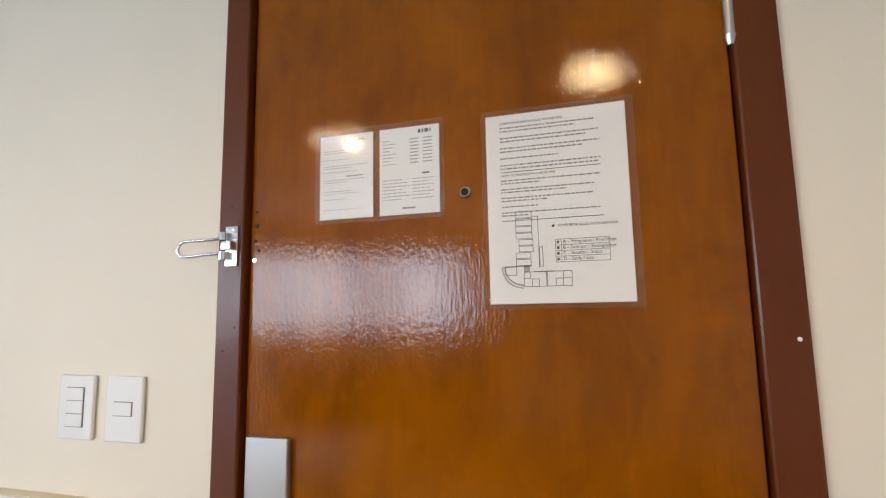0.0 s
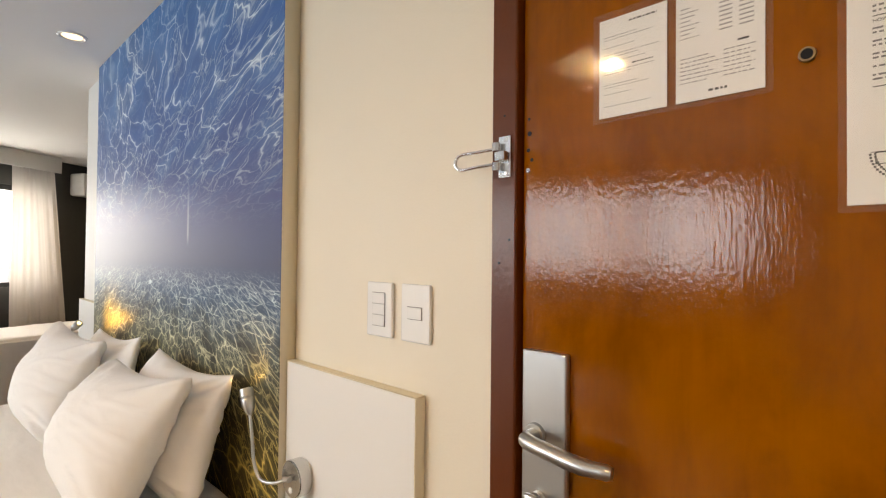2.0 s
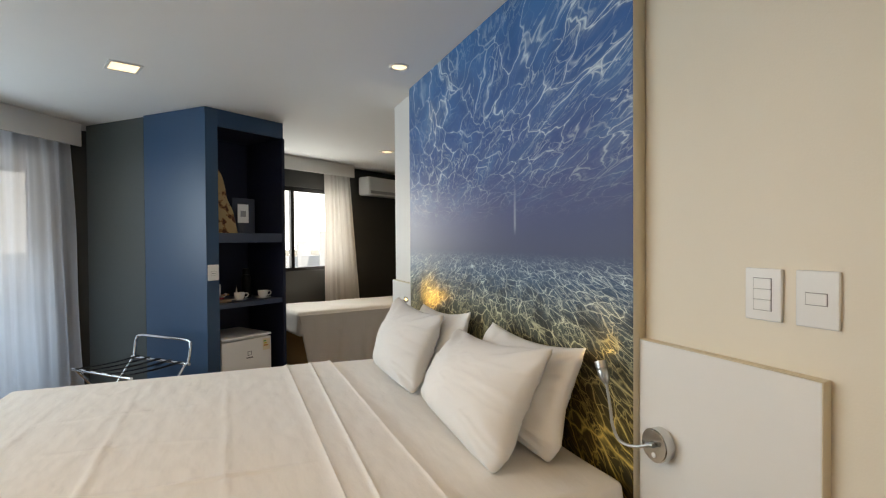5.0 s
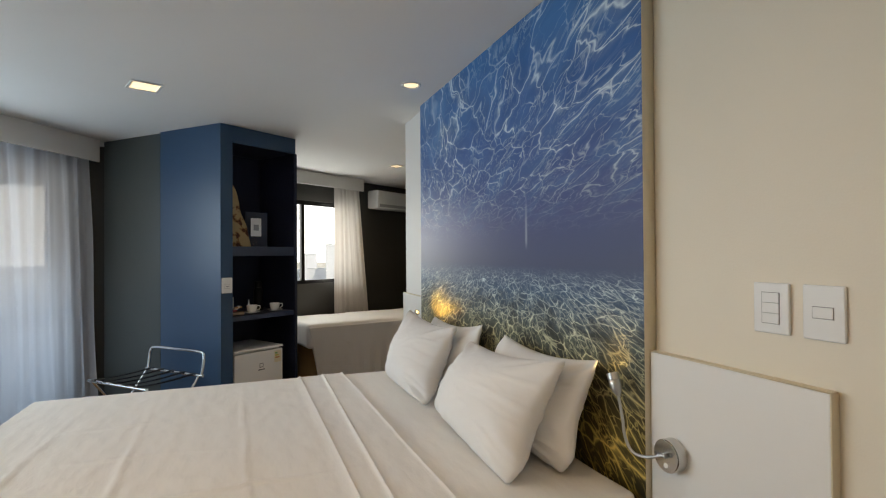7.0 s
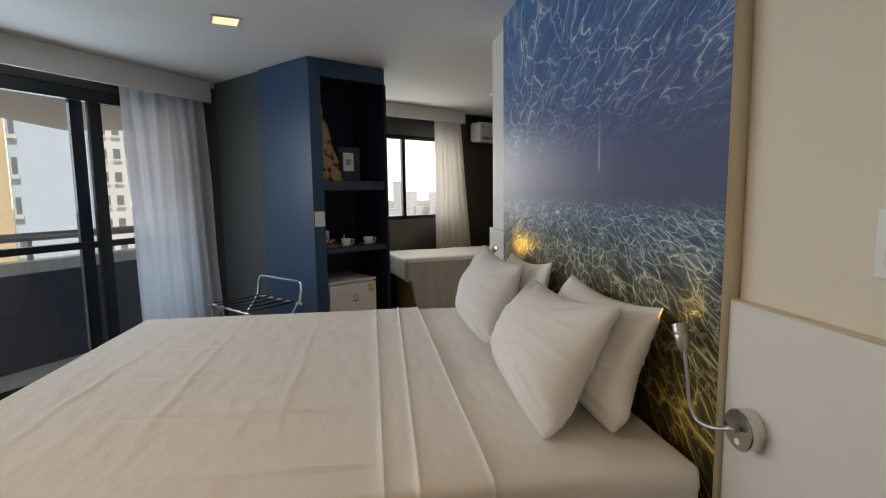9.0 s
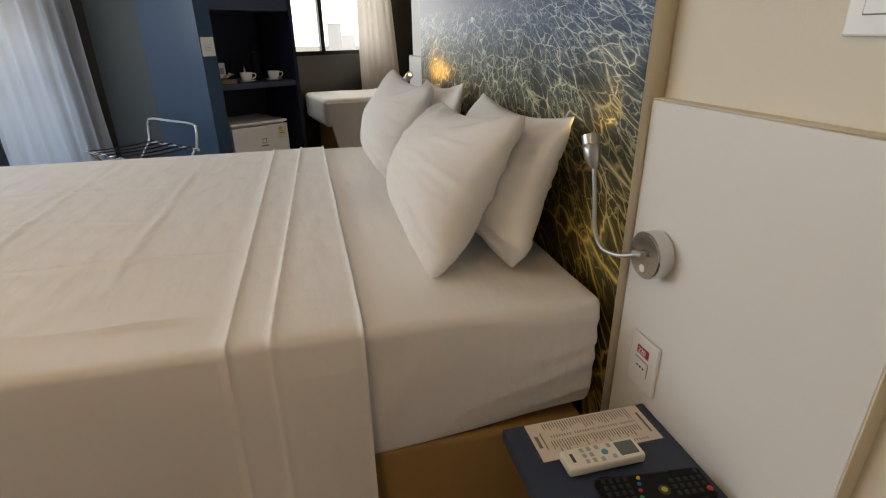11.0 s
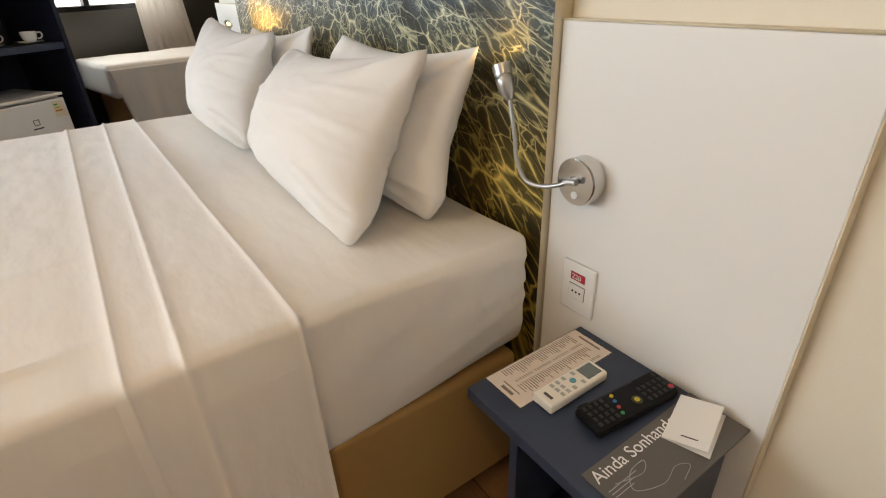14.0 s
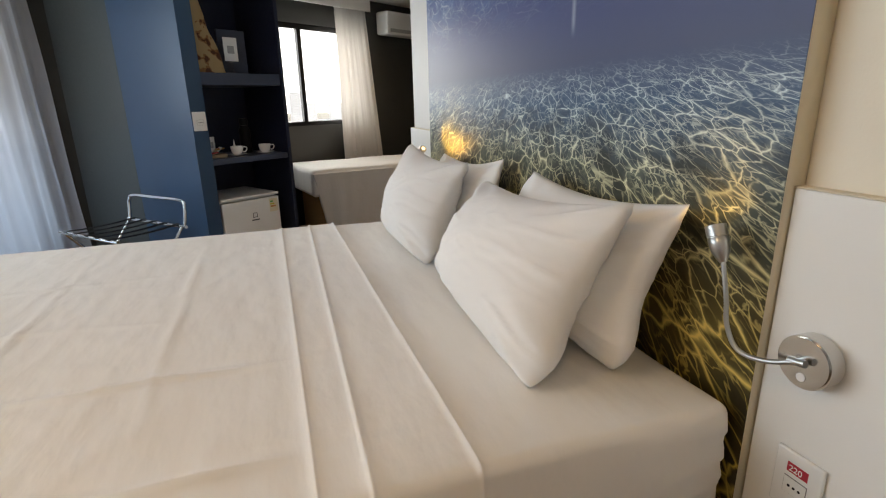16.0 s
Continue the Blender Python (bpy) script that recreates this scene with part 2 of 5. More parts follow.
def mural_material():
    """Printed underwater picture: rippling water surface above, a hazy far water, and a sunlit sandy sea floor below."""
    m, nt, b = tree_of("underwater_print")
    L, NN = nt.links.new, nt.nodes.new

    def math_node(op, a, c=None, clamp=False):
        n = NN("ShaderNodeMath")
        n.operation, n.use_clamp = op, clamp
        for i, v in enumerate((a, c)):
            if v is None:
                continue
            if isinstance(v, (int, float)):
                n.inputs[i].default_value = v
            else:
                L(v, n.inputs[i])
        return n.outputs[0]

    def ramp_node(f, stops):
        n = NN("ShaderNodeValToRGB")
        e = n.color_ramp.elements
        while len(e) < len(stops):
            e.new(0.5)
        for k, (pos, col) in zip(e, stops):
            k.position, k.color = pos, (*col, 1)
        L(f, n.inputs[0])
        return n.outputs[0]

    def mix(f, a, c, kind="MIX"):
        n = NN("ShaderNodeMix")
        n.data_type, n.blend_type = "RGBA", kind
        for i, v in ((0, f), (6, a), (7, c)):
            if isinstance(v, (int, float)):
                n.inputs[i].default_value = v
            elif isinstance(v, tuple):
                n.inputs[i].default_value = (*v, 1)
            else:
                L(v, n.inputs[i])
        return n.outputs[2]

    tc = NN("ShaderNodeTexCoord")
    sep = NN("ShaderNodeSeparateXYZ")
    L(tc.outputs["Object"], sep.inputs[0])
    x, z = sep.outputs[0], sep.outputs[2]
    HOR = 1.345

    def field(depth_scale, near, kx, ky, skew, vx):
        """Flat coordinates that run away to the far water line: along it, and in depth."""
        dist = math_node("ABSOLUTE", math_node("SUBTRACT", z, HOR))
        q = math_node("DIVIDE", depth_scale, math_node("ADD", dist, near))
        comb = NN("ShaderNodeCombineXYZ")
        sheared = math_node("ADD", math_node("MULTIPLY", math_node("SUBTRACT", z, HOR), skew), math_node("SUBTRACT", x, vx))
        L(math_node("MULTIPLY", math_node("MULTIPLY", sheared, q), kx), comb.inputs[0])
        L(math_node("MULTIPLY", q, ky), comb.inputs[1])
        return comb.outputs[0]

    def noisy(vec, scale, detail=3, out=0):
        no = NN("ShaderNodeTexNoise")
        no.inputs["Scale"].default_value, no.inputs["Detail"].default_value = scale, detail
        L(vec, no.inputs["Vector"])
        return no.outputs[out]

    def ranged(f, a, c, lo=0.0, hi=1.0, smooth=True):
        n = NN("ShaderNodeMapRange")
        n.inputs[1].default_value, n.inputs[2].default_value, n.inputs[3].default_value, n.inputs[4].default_value = a, c, lo, hi
        n.interpolation_type = "SMOOTHSTEP" if smooth else "LINEAR"
        L(f, n.inputs[0])
        return n.outputs[0]

    def warped(vec, scale, amount, detail=3):
        va = NN("ShaderNodeVectorMath")
        va.operation = "MULTIPLY_ADD"
        L(noisy(vec, scale, detail, "Color"), va.inputs[0])
        va.inputs[1].default_value = (amount, amount, 0)
        L(vec, va.inputs[2])
        return va.outputs[0]

    def web(vec, cell, width, swell=0.6):
        """A net of light whose threads swell and thin out."""
        vo = NN("ShaderNodeTexVoronoi")
        vo.feature = "DISTANCE_TO_EDGE"
        vo.inputs["Scale"].default_value = cell
        L(vec, vo.inputs["Vector"])
        wide = math_node("ADD", math_node("MULTIPLY", ranged(noisy(vec, cell * 1.1, 2), 0.38, 0.68), swell * width * 2), width * (1 - swell))
        return math_node("POWER", math_node("SUBTRACT", 1.0, math_node("DIVIDE", vo.outputs["Distance"], wide), True), 1.4)

    def ridges(vec, scale, width, detail=2):
        """Thin wandering lines along the middle level of a noise."""
        return math_node("SUBTRACT", 1.0, math_node("DIVIDE", math_node("ABSOLUTE", math_node("SUBTRACT", noisy(vec, scale, detail), 0.5)), width), True)

    # rippling surface overhead: long slanting threads, finer ones between them, wrinkles round the glints
    fu = field(1.0, 0.30, 1.25, 1.6, -0.45, -2.50)
    wu = warped(warped(fu, 2.2, 0.50), 9.0, 0.085)
    patch = noisy(fu, 1.7, 2)
    big = math_node("MULTIPLY", web(wu, 4.0, 0.034), ranged(patch, 0.30, 0.55, 0.30, 1.0))
    halo = math_node("MULTIPLY", web(wu, 4.0, 0.15, 0.2), 0.14)
    mid = math_node("MULTIPLY", web(wu, 9.0, 0.055), ranged(noisy(fu, 2.6, 2), 0.44, 0.62, 0.05, 0.75))
    fine_v = warped(field(1.0, 0.26, 2.2, 1.6, -0.6, -2.50), 4.0, 0.30)
    fine = math_node("MULTIPLY", ridges(fine_v, 7.5, 0.030, 3), ranged(noisy(fu, 3.1, 2), 0.42, 0.66, 0.0, 0.42))
    lines = math_node("ADD", math_node("MAXIMUM", math_node("MAXIMUM", big, mid), fine), math_node("MULTIPLY", halo, ranged(patch, 0.35, 0.6)), True)
    lines = math_node("MULTIPLY", lines, ranged(z, HOR + 0.08, HOR + 0.50, 0.0, 1.0))
    up_base = ramp_node(math_node("DIVIDE", math_node("SUBTRACT", z, HOR), 1.07, True), [
        (0.0, (0.070, 0.088, 0.175)), (0.18, (0.066, 0.086, 0.225)), (0.5, (0.048, 0.126, 0.355)), (0.78, (0.032, 0.155, 0.42)), (1.0, (0.028, 0.175, 0.43))])
    near_up = ranged(z, HOR + 0.08, HOR + 0.45)
    up_base = mix(math_node("MULTIPLY", near_up, ranged(noisy(wu, 2.1, 4), 0.40, 0.75, 0.0, 0.55)), up_base, (0.095, 0.25, 0.50))
    up_base = mix(math_node("MULTIPLY", near_up, ranged(noisy(wu, 4.4, 3), 0.62, 0.36, 0.0, 0.35)), up_base, (0.022, 0.075, 0.235))
    up = mix(math_node("MULTIPLY", lines, 0.92), up_base, (0.70, 0.82, 0.86))
    # sunlit sandy floor below
    fd = field(0.90, 0.28, 1.7, 1.15, 0.45, -2.05)
    wd = warped(warped(fd, 3.6, 0.17), 14.0, 0.035)
    pd = noisy(fd, 1.9, 3)
    low = math_node("MULTIPLY", web(wd, 5.4, 0.052), ranged(pd, 0.30, 0.58, 0.35, 1.0))
    low2 = math_node("MULTIPLY", web(wd, 11.5, 0.075), ranged(noisy(fd, 3.3, 2), 0.40, 0.62, 0.08, 0.80))
    low3 = math_node("MULTIPLY", ridges(warped(field(0.90, 0.28, 2.2, 1.2, 0.5, -2.05), 5.0, 0.22), 10.0, 0.035, 3), ranged(noisy(fd, 4.1, 2), 0.42, 0.64, 0.0, 0.55))
    glowy = math_node("MULTIPLY", web(wd, 5.4, 0.22, 0.2), ranged(pd, 0.38, 0.66, 0.0, 0.16))
    dl = math_node("ADD", math_node("MAXIMUM", math_node("MAXIMUM", low, low2), low3), glowy, True)
    dl = math_node("MULTIPLY", dl, ranged(z, HOR - 0.008, HOR - 0.085, 0.0, 1.0))
    depth = math_node("DIVIDE", math_node("SUBTRACT", HOR, z), 1.3, True)
    dn_base = ramp_node(depth, [
        (0.0, (0.070, 0.088, 0.175)), (0.09, (0.040, 0.092, 0.175)), (0.22, (0.058, 0.074, 0.062)), (0.38, (0.062, 0.044, 0.011)), (0.6, (0.034, 0.024, 0.005)), (1.0, (0.020, 0.013, 0.003))])
    dn_base = mix(math_node("MULTIPLY", ranged(z, HOR - 0.05, HOR - 0.28), ranged(noisy(wd, 3.2, 4), 0.58, 0.36, 0.0, 0.70)), dn_base, (0.016, 0.012, 0.004))
    line_col = ramp_node(depth, [
        (0.0, (0.50, 0.60, 0.66)), (0.08, (0.62, 0.74, 0.78)), (0.22, (0.80, 0.78, 0.52)), (0.42, (0.86, 0.66, 0.20)), (0.65, (0.80, 0.58, 0.12)), (1.0, (0.62, 0.44, 0.08))])
    dn = mix(math_node("MULTIPLY", dl, 0.94), dn_base, line_col)
    col = mix(ranged(z, HOR + 0.006, HOR - 0.006), up, dn)
    # a thin pale plume of bubbles
    sx = math_node("SUBTRACT", 1.0, math_node("MULTIPLY", math_node("ABSOLUTE", math_node("ADD", x, 1.998)), 75), True)
    sz = ranged(z, 1.395, 1.45)
    sz = math_node("MULTIPLY", sz, ranged(z, 1.66, 1.48))
    col = mix(math_node("MULTIPLY", math_node("MULTIPLY", sx, sz), 0.6), col, (0.45, 0.50, 0.62))
    L(col, b.inputs["Base Color"])
    b.inputs["Roughness"].default_value = 0.42
    b.inputs["Specular IOR Level"].default_value = 0.30
    return m


def floor_material():
    m, nt, b = tree_of("wood_plank_floor")
    tc = nt.nodes.new("ShaderNodeTexCoord")
    br = nt.nodes.new("ShaderNodeTexBrick")
    br.inputs["Color1"].default_value, br.inputs["Color2"].default_value = (0.24, 0.13, 0.06, 1), (0.32, 0.18, 0.085, 1)
    br.inputs["Mortar"].default_value = (0.06, 0.035, 0.02, 1)
    br.inputs["Scale"].default_value, br.inputs["Mortar Size"].default_value = 1.0, 0.002
    br.inputs["Brick Width"].default_value, br.inputs["Row Height"].default_value = 1.2, 0.14
    nt.links.new(tc.outputs["Object"], br.inputs["Vector"])
    mp = nt.nodes.new("ShaderNodeMapping")
    mp.inputs["Scale"].default_value = (3, 40, 1)
    nt.links.new(tc.outputs["Object"], mp.inputs[0])
    n = nt.nodes.new("ShaderNodeTexNoise")
    n.inputs["Detail"].default_value = 6
    nt.links.new(mp.outputs[0], n.inputs["Vector"])
    mx = nt.nodes.new("ShaderNodeMix")
    mx.data_type, mx.blend_type = "RGBA", "MULTIPLY"
    mx.inputs[0].default_value = 0.5
    nt.links.new(br.outputs[0], mx.inputs[6])
    nt.links.new(n.outputs[0], mx.inputs[7])
    nt.links.new(mx.outputs[2], b.inputs["Base Color"])
    b.inputs["Roughness"].default_value = 0.4
    return m


def angle_gloss(nt):
    """Reflectance of a thin clear sheet by the angle of view."""
    lw = nt.nodes.new("ShaderNodeLayerWeight")
    lw.inputs[0].default_value = 0.5
    pw, mu = nt.nodes.new("ShaderNodeMath"), nt.nodes.new("ShaderNodeMath")
    pw.operation, mu.operation = "POWER", "MULTIPLY_ADD"
    pw.inputs[1].default_value, mu.inputs[1].default_value, mu.inputs[2].default_value = 5.0, 0.9, 0.03
    nt.links.new(lw.outputs["Facing"], pw.inputs[0])
    nt.links.new(pw.outputs[0], mu.inputs[0])
    return mu


def glass_material():
    m, nt, b = tree_of("window_glass")
    g = nt.nodes.new("ShaderNodeBsdfGlossy")
    g.inputs["Roughness"].default_value = 0.02
    t = nt.nodes.new("ShaderNodeBsdfTransparent")
    t.inputs[0].default_value = (0.985, 0.99, 0.99, 1)
    fr = angle_gloss(nt)
    mx = nt.nodes.new("ShaderNodeMixShader")
    nt.links.new(fr.outputs[0], mx.inputs[0])
    nt.links.new(t.outputs[0], mx.inputs[1])
    nt.links.new(g.outputs[0], mx.inputs[2])
    nt.links.new(mx.outputs[0], nt.nodes["Material Output"].inputs[0])
    return m


def clear_film():
    m, nt, b = tree_of("clear_laminate")
    g = nt.nodes.new("ShaderNodeBsdfGlossy")
    g.inputs["Roughness"].default_value = 0.06
    t = nt.nodes.new("ShaderNodeBsdfTransparent")
    t.inputs[0].default_value = (0.99, 0.985, 0.975, 1)
    fr = angle_gloss(nt)
    mx = nt.nodes.new("ShaderNodeMixShader")
    nt.links.new(fr.outputs[0], mx.inputs[0])
    nt.links.new(t.outputs[0], mx.inputs[1])
    nt.links.new(g.outputs[0], mx.inputs[2])
    haze = nt.nodes.new("ShaderNodeBsdfDiffuse")
    haze.inputs[0].default_value = (0.85, 0.72, 0.55, 1)
    mh = nt.nodes.new("ShaderNodeMixShader")
    mh.inputs[0].default_value = 0.022
    nt.links.new(mx.outputs[0], mh.inputs[1])
    nt.links.new(haze.outputs[0], mh.inputs[2])
    nt.links.new(mh.outputs[0], nt.nodes["Material Output"].inputs[0])
    return m


def sheer_material(name, color, clear, through_light):
    m, nt, b = tree_of(name)
    d = nt.nodes.new("ShaderNodeBsdfDiffuse")
    d.inputs[0].default_value = (*color, 1)
    tl = nt.nodes.new("ShaderNodeBsdfTranslucent")
    tl.inputs[0].default_value = (*color, 1)
    t = nt.nodes.new("ShaderNodeBsdfTransparent")
    m1, m2 = nt.nodes.new("ShaderNodeMixShader"), nt.nodes.new("ShaderNodeMixShader")
    m1.inputs[0].default_value, m2.inputs[0].default_value = through_light, clear
    nt.links.new(d.outputs[0], m1.inputs[1])
    nt.links.new(tl.outputs[0], m1.inputs[2])
    nt.links.new(m1.outputs[0], m2.inputs[1])
    nt.links.new(t.outputs[0], m2.inputs[2])
    nt.links.new(m2.outputs[0], nt.nodes["Material Output"].inputs[0])
    return m


veneer, mural_print, wood_floor, glass, film_clear = veneer_material(), mural_material(), floor_material(), glass_material(), clear_film()
sheer = sheer_material("sheer_white_curtain", (0.82, 0.85, 0.92), 0.10, 0.66)
drape = sheer_material("heavy_white_curtain", (0.74, 0.70, 0.66), 0.0, 0.25)

# ---- mesh helpers ----


def box(bm, x0, y0, z0, x1, y1, z1, bevel=0.0, m=None):
    vs = [bm.verts.new((x, y, z)) for z in (z0, z1) for x, y in ((x0, y0), (x1, y0), (x1, y1), (x0, y1))]
    fs = [bm.faces.new([vs[i] for i in f]) for f in ((3, 2, 1, 0), (4, 5, 6, 7), (0, 1, 5, 4), (1, 2, 6, 5), (2, 3, 7, 6), (3, 0, 4, 7))]
    if bevel:
        es = list({e for f in fs for e in f.edges})
        r = bmesh.ops.bevel(bm, geom=es, offset=bevel, segments=2, affect="EDGES", profile=0.5)
        vs = list({v for f in r["faces"] for v in f.verts} | {v for v in vs if v.is_valid})
    if m is not None:
        bmesh.ops.transform(bm, matrix=m, verts=vs)
    return bm


def boxes(*args, bevel=0.0):
    bm = bmesh.new()
    for a in args:
        box(bm, *a, bevel=bevel)
    return bm


def cyl(bm, a, b_, r0, r1=None, seg=24, caps=True):
    a, b_ = Vector(a), Vector(b_)
    d = b_ - a
    m = Matrix.Translation((a + b_) / 2) @ d.to_track_quat("Z", "Y").to_matrix().to_4x4()
    bmesh.ops.create_cone(bm, cap_ends=caps, segments=seg, radius1=r0, radius2=r0 if r1 is None else r1, depth=d.length, matrix=m)
    return bm


def smooth_path(points, steps=8):
    """Catmull-Rom through the points."""
    ps = [Vector(q) for q in points]
    ps = [2 * ps[0] - ps[1]] + ps + [2 * ps[-1] - ps[-2]]
    out = []
    for i in range(1, len(ps) - 2):
        a, b_, c, d = ps[i - 1:i + 3]
        for k in range(steps):
            t = k / steps
            out.append(0.5 * ((2 * b_) + (c - a) * t + (2 * a - 5 * b_ + 4 * c - d) * t * t + (3 * b_ - a - 3 * c + d) * t ** 3))
    return out + [ps[-2]]


def tube(bm, pts, r, seg=10, radii=None):
    rings, prev = [], None
    for i, q in enumerate(pts):
        d = (pts[min(i + 1, len(pts) - 1)] - pts[max(i - 1, 0)]).normalized()
        side = prev if prev else d.orthogonal().normalized()
        side = (side - d * side.dot(d)).normalized()
        prev = side
        up = d.cross(side)
        rr = radii[i] if radii else r
        rings.append([bm.verts.new(q + (side * math.cos(k * math.tau / seg) + up * math.sin(k * math.tau / seg)) * rr) for k in range(seg)])
    for a, b_ in zip(rings, rings[1:]):
        for k in range(seg):
            bm.faces.new((a[k], a[(k + 1) % seg], b_[(k + 1) % seg], b_[k]))
    bm.faces.new(rings[0][::-1])
    bm.faces.new(rings[-1])
    return bm


def mesh_of(name, bm, material, smooth=None):
    bmesh.ops.recalc_face_normals(bm, faces=bm.faces)
    me = bpy.data.meshes.new(name)
    bm.to_mesh(me)
    bm.free()
    for m in (material if isinstance(material, (list, tuple)) else [material]):
        me.materials.append(m)
    if smooth is not None:
        me.shade_smooth()
        me.set_sharp_from_angle(angle=radians(smooth))
        areas = sorted(f.area for f in me.polygons)
        for f in me.polygons:
            if f.area > 6 * areas[len(areas) // 2]:
                f.use_smooth = False
    return me


def part(name, bm, material, parent, label="", smooth=35):
    ob = new(name, mesh_of(name, bm, material, smooth))
    ob.parent = parent
    if label:
        ob["label"] = label
    return ob


def thing(name, m=None, label="", category="", group="", kind=""):
    ob = new(name)
    ob.empty_display_size = 0.1
    if m is not None:
        ob.matrix_world = m
    return tagged(ob, label, category, group, kind)


def solo(name, bm, material, label="", category="", group="", kind="", m=None, smooth=35):
    ob = new(name, mesh_of(name, bm, material, smooth))
    if m is not None:
        ob.matrix_world = m
    return tagged(ob, label, category, group, kind)


def frame_of(origin, along, z=0.0):
    """A pose with x along a horizontal direction."""
    return Matrix.Translation((origin[0], origin[1], z)) @ Matrix.Rotation(math.atan2(along[1], along[0]), 4, "Z")


def wall_run(name, p0, p1, thick, z0, z1, material, label, openings=()):
    """A wall from p0 to p1 with its thickness to the left of that way, and openings (s0, s1, z0, z1) through it."""
    p0, p1 = Vector((p0[0], p0[1], 0)), Vector((p1[0], p1[1], 0))
    length = (p1 - p0).length
    bm = bmesh.new()
    s = 0.0
    for a, b_, c, d in sorted(openings):
        if a > s:
            box(bm, s, 0, z0, a, thick, z1)
        if c > z0:
            box(bm, a, 0, z0, b_, thick, c)
        if d < z1:
            box(bm, a, 0, d, b_, thick, z1)
        s = b_
    if s < length:
        box(bm, s, 0, z0, length, thick, z1)
    return solo(name, bm, material, label, "wall", kind="structure", m=frame_of(p0, p1 - p0))


# ---- structure ----
solo("floor", boxes((-9, -4.9, FLOOR - 0.1, 1.6, 3.4, FLOOR)), wood_floor, "brown wood plank floor", "floor", kind="structure")
solo("ceiling", boxes((-9, -4.9, CEIL, 1.6, 3.4, CEIL + 0.15)), ceiling_paint, "plain white painted plaster ceiling", "ceiling", kind="structure")
NW = 0.762
wall_run("wall_north", (-1.5, NW), (1.3, NW), 0.14, FLOOR, CEIL, wall_paint, "cream painted wall with the entrance door", [(0.860, 1.767, FLOOR, 2.10)])
wall_run("wall_mural", (-3.885, NW), (-1.5, NW), 0.14, FLOOR, CEIL, white_paint, "white painted wall behind the mural board")
wall_run("wall_north_wing", (-3.885, 2.7), (-3.885, NW + 0.14), 0.14, FLOOR, CEIL, white_paint, "white painted return wall")
wall_run("wall_wing_end", (-8.3, 2.7), (-3.745, 2.7), 0.14, FLOOR, CEIL, dark_paint, "dark grey painted wall")
W0 = D1 - M * WIN + D * -1.2
W1 = D1 - M * WIN + D * 3.3
wall_run("wall_window", W0, W1, 0.18, FLOOR, CEIL, dark_paint, "dark grey painted wall with a sliding window", [(0.35, 2.35, 1.02, 2.07)])
P_END = C1 + U * 5.0 + N * BAL
wall_run("wall_closet_back", C1 + N * (BAL + 0.2), W0, 0.12, FLOOR, CEIL, dark_paint, "dark grey painted wall behind the closet")
wall_run("wall_balcony", P_END, C1 + N * BAL, 0.16, FLOOR, CEIL, dark_paint, "dark wall with the balcony sliding doors", [(0.25, 4.9, FLOOR, 2.20)])
wall_run("wall_south", (1.44, P_END.y), (P_END.x - 0.15, P_END.y), 0.14, FLOOR, CEIL, white_paint, "white painted wall")
wall_run("wall_east", (1.3, NW + 0.14), (1.3, P_END.y), 0.14, FLOOR, CEIL, white_paint, "white painted wall")

# ---- entrance door ----
door = thing("door_1", label="varnished orange wooden entrance door, closed, in a dark red frame", category="door", kind="structure")
part("leaf", boxes((-0.583, 0.768, FLOOR + 0.008, 0.205, 0.803, 2.045), bevel=0.002), veneer, door, "glossy orange wood veneer door leaf")
for nm, a in (("jamb", (-0.640, 0.752, FLOOR, -0.586, 0.905, 2.102)), ("jamb", (0.208, 0.752, FLOOR, 0.266, 0.905, 2.102)), ("head_jamb", (-0.586, 0.752, 2.048, 0.208, 0.905, 2.102))):
    part(nm, boxes(a, bevel=0.004), casing_wood, door, "dark red varnished wood frame")

# unseen strips added behind the leaf to block outside light at its gaps
for nm, a in (("gap_blocker", (-0.586, 0.8035, FLOOR, -0.555, 0.903, 2.048)), ("gap_blocker", (0.177, 0.8035, FLOOR, 0.208, 0.903, 2.048)), ("gap_blocker", (-0.555, 0.8035, 2.015, 0.177, 0.903, 2.048))):
    part(nm, boxes(a), casing_wood, door)

# ---- mural board ----
mural = thing("mural_board", label="tall wall board printed with rippling blue and golden underwater photograph", category="wall art")
bm = boxes((-3.387, 0.7157, FLOOR, -1.318, 0.7605, CEIL - 0.002))
part("core", bm, edge_lam, mural, "cream raw board edge")
part("print", boxes((-3.386, 0.7145, FLOOR, -1.3185, 0.7153, CEIL - 0.003)), mural_print, mural, "underwater photograph print", smooth=None)

# ---- headboard side panels ----
def side_panel(x0, x1):
    t = thing("headboard_panel", label="white laminate headboard side panel with cream edges on the wall", category="headboard", group="headboard panels")
    part("panel", boxes((x0 + 0.002, 0.735, FLOOR + 0.02, x1 - 0.002, 0.7605, 1.088), bevel=0.0015), white_lam, t)
    for a in ((x0, 0.7355, 1.0885, x1, 0.7605, 1.0915), (x1 - 0.0018, 0.7355, FLOOR + 0.02, x1 + 0.001, 0.7605, 1.088)):
        part("edge_band", boxes(a), edge_lam, t, "cream edge band")
    return t


side_panel(-1.3175, -0.813)
side_panel(-3.885, -3.389)

# ---- double bed ----
BX0, BX1, BY0, BY1, BTOP, BLOW = -3.20, -1.335, -1.38, 0.700, 0.664, 0.326


def wrinkle(x, y, a=0.004):
    q = Vector((x * 2.1, y * 2.6, 0.3))
    v = noise.noise(q) + 0.5 * noise.noise(q * 2.7)
    c = 1 - abs(noise.noise(Vector((x * 3.1 + 5, y * 5.3, 2.2)))) * 6
    return a * v + a * 0.8 * max(0.0, c)


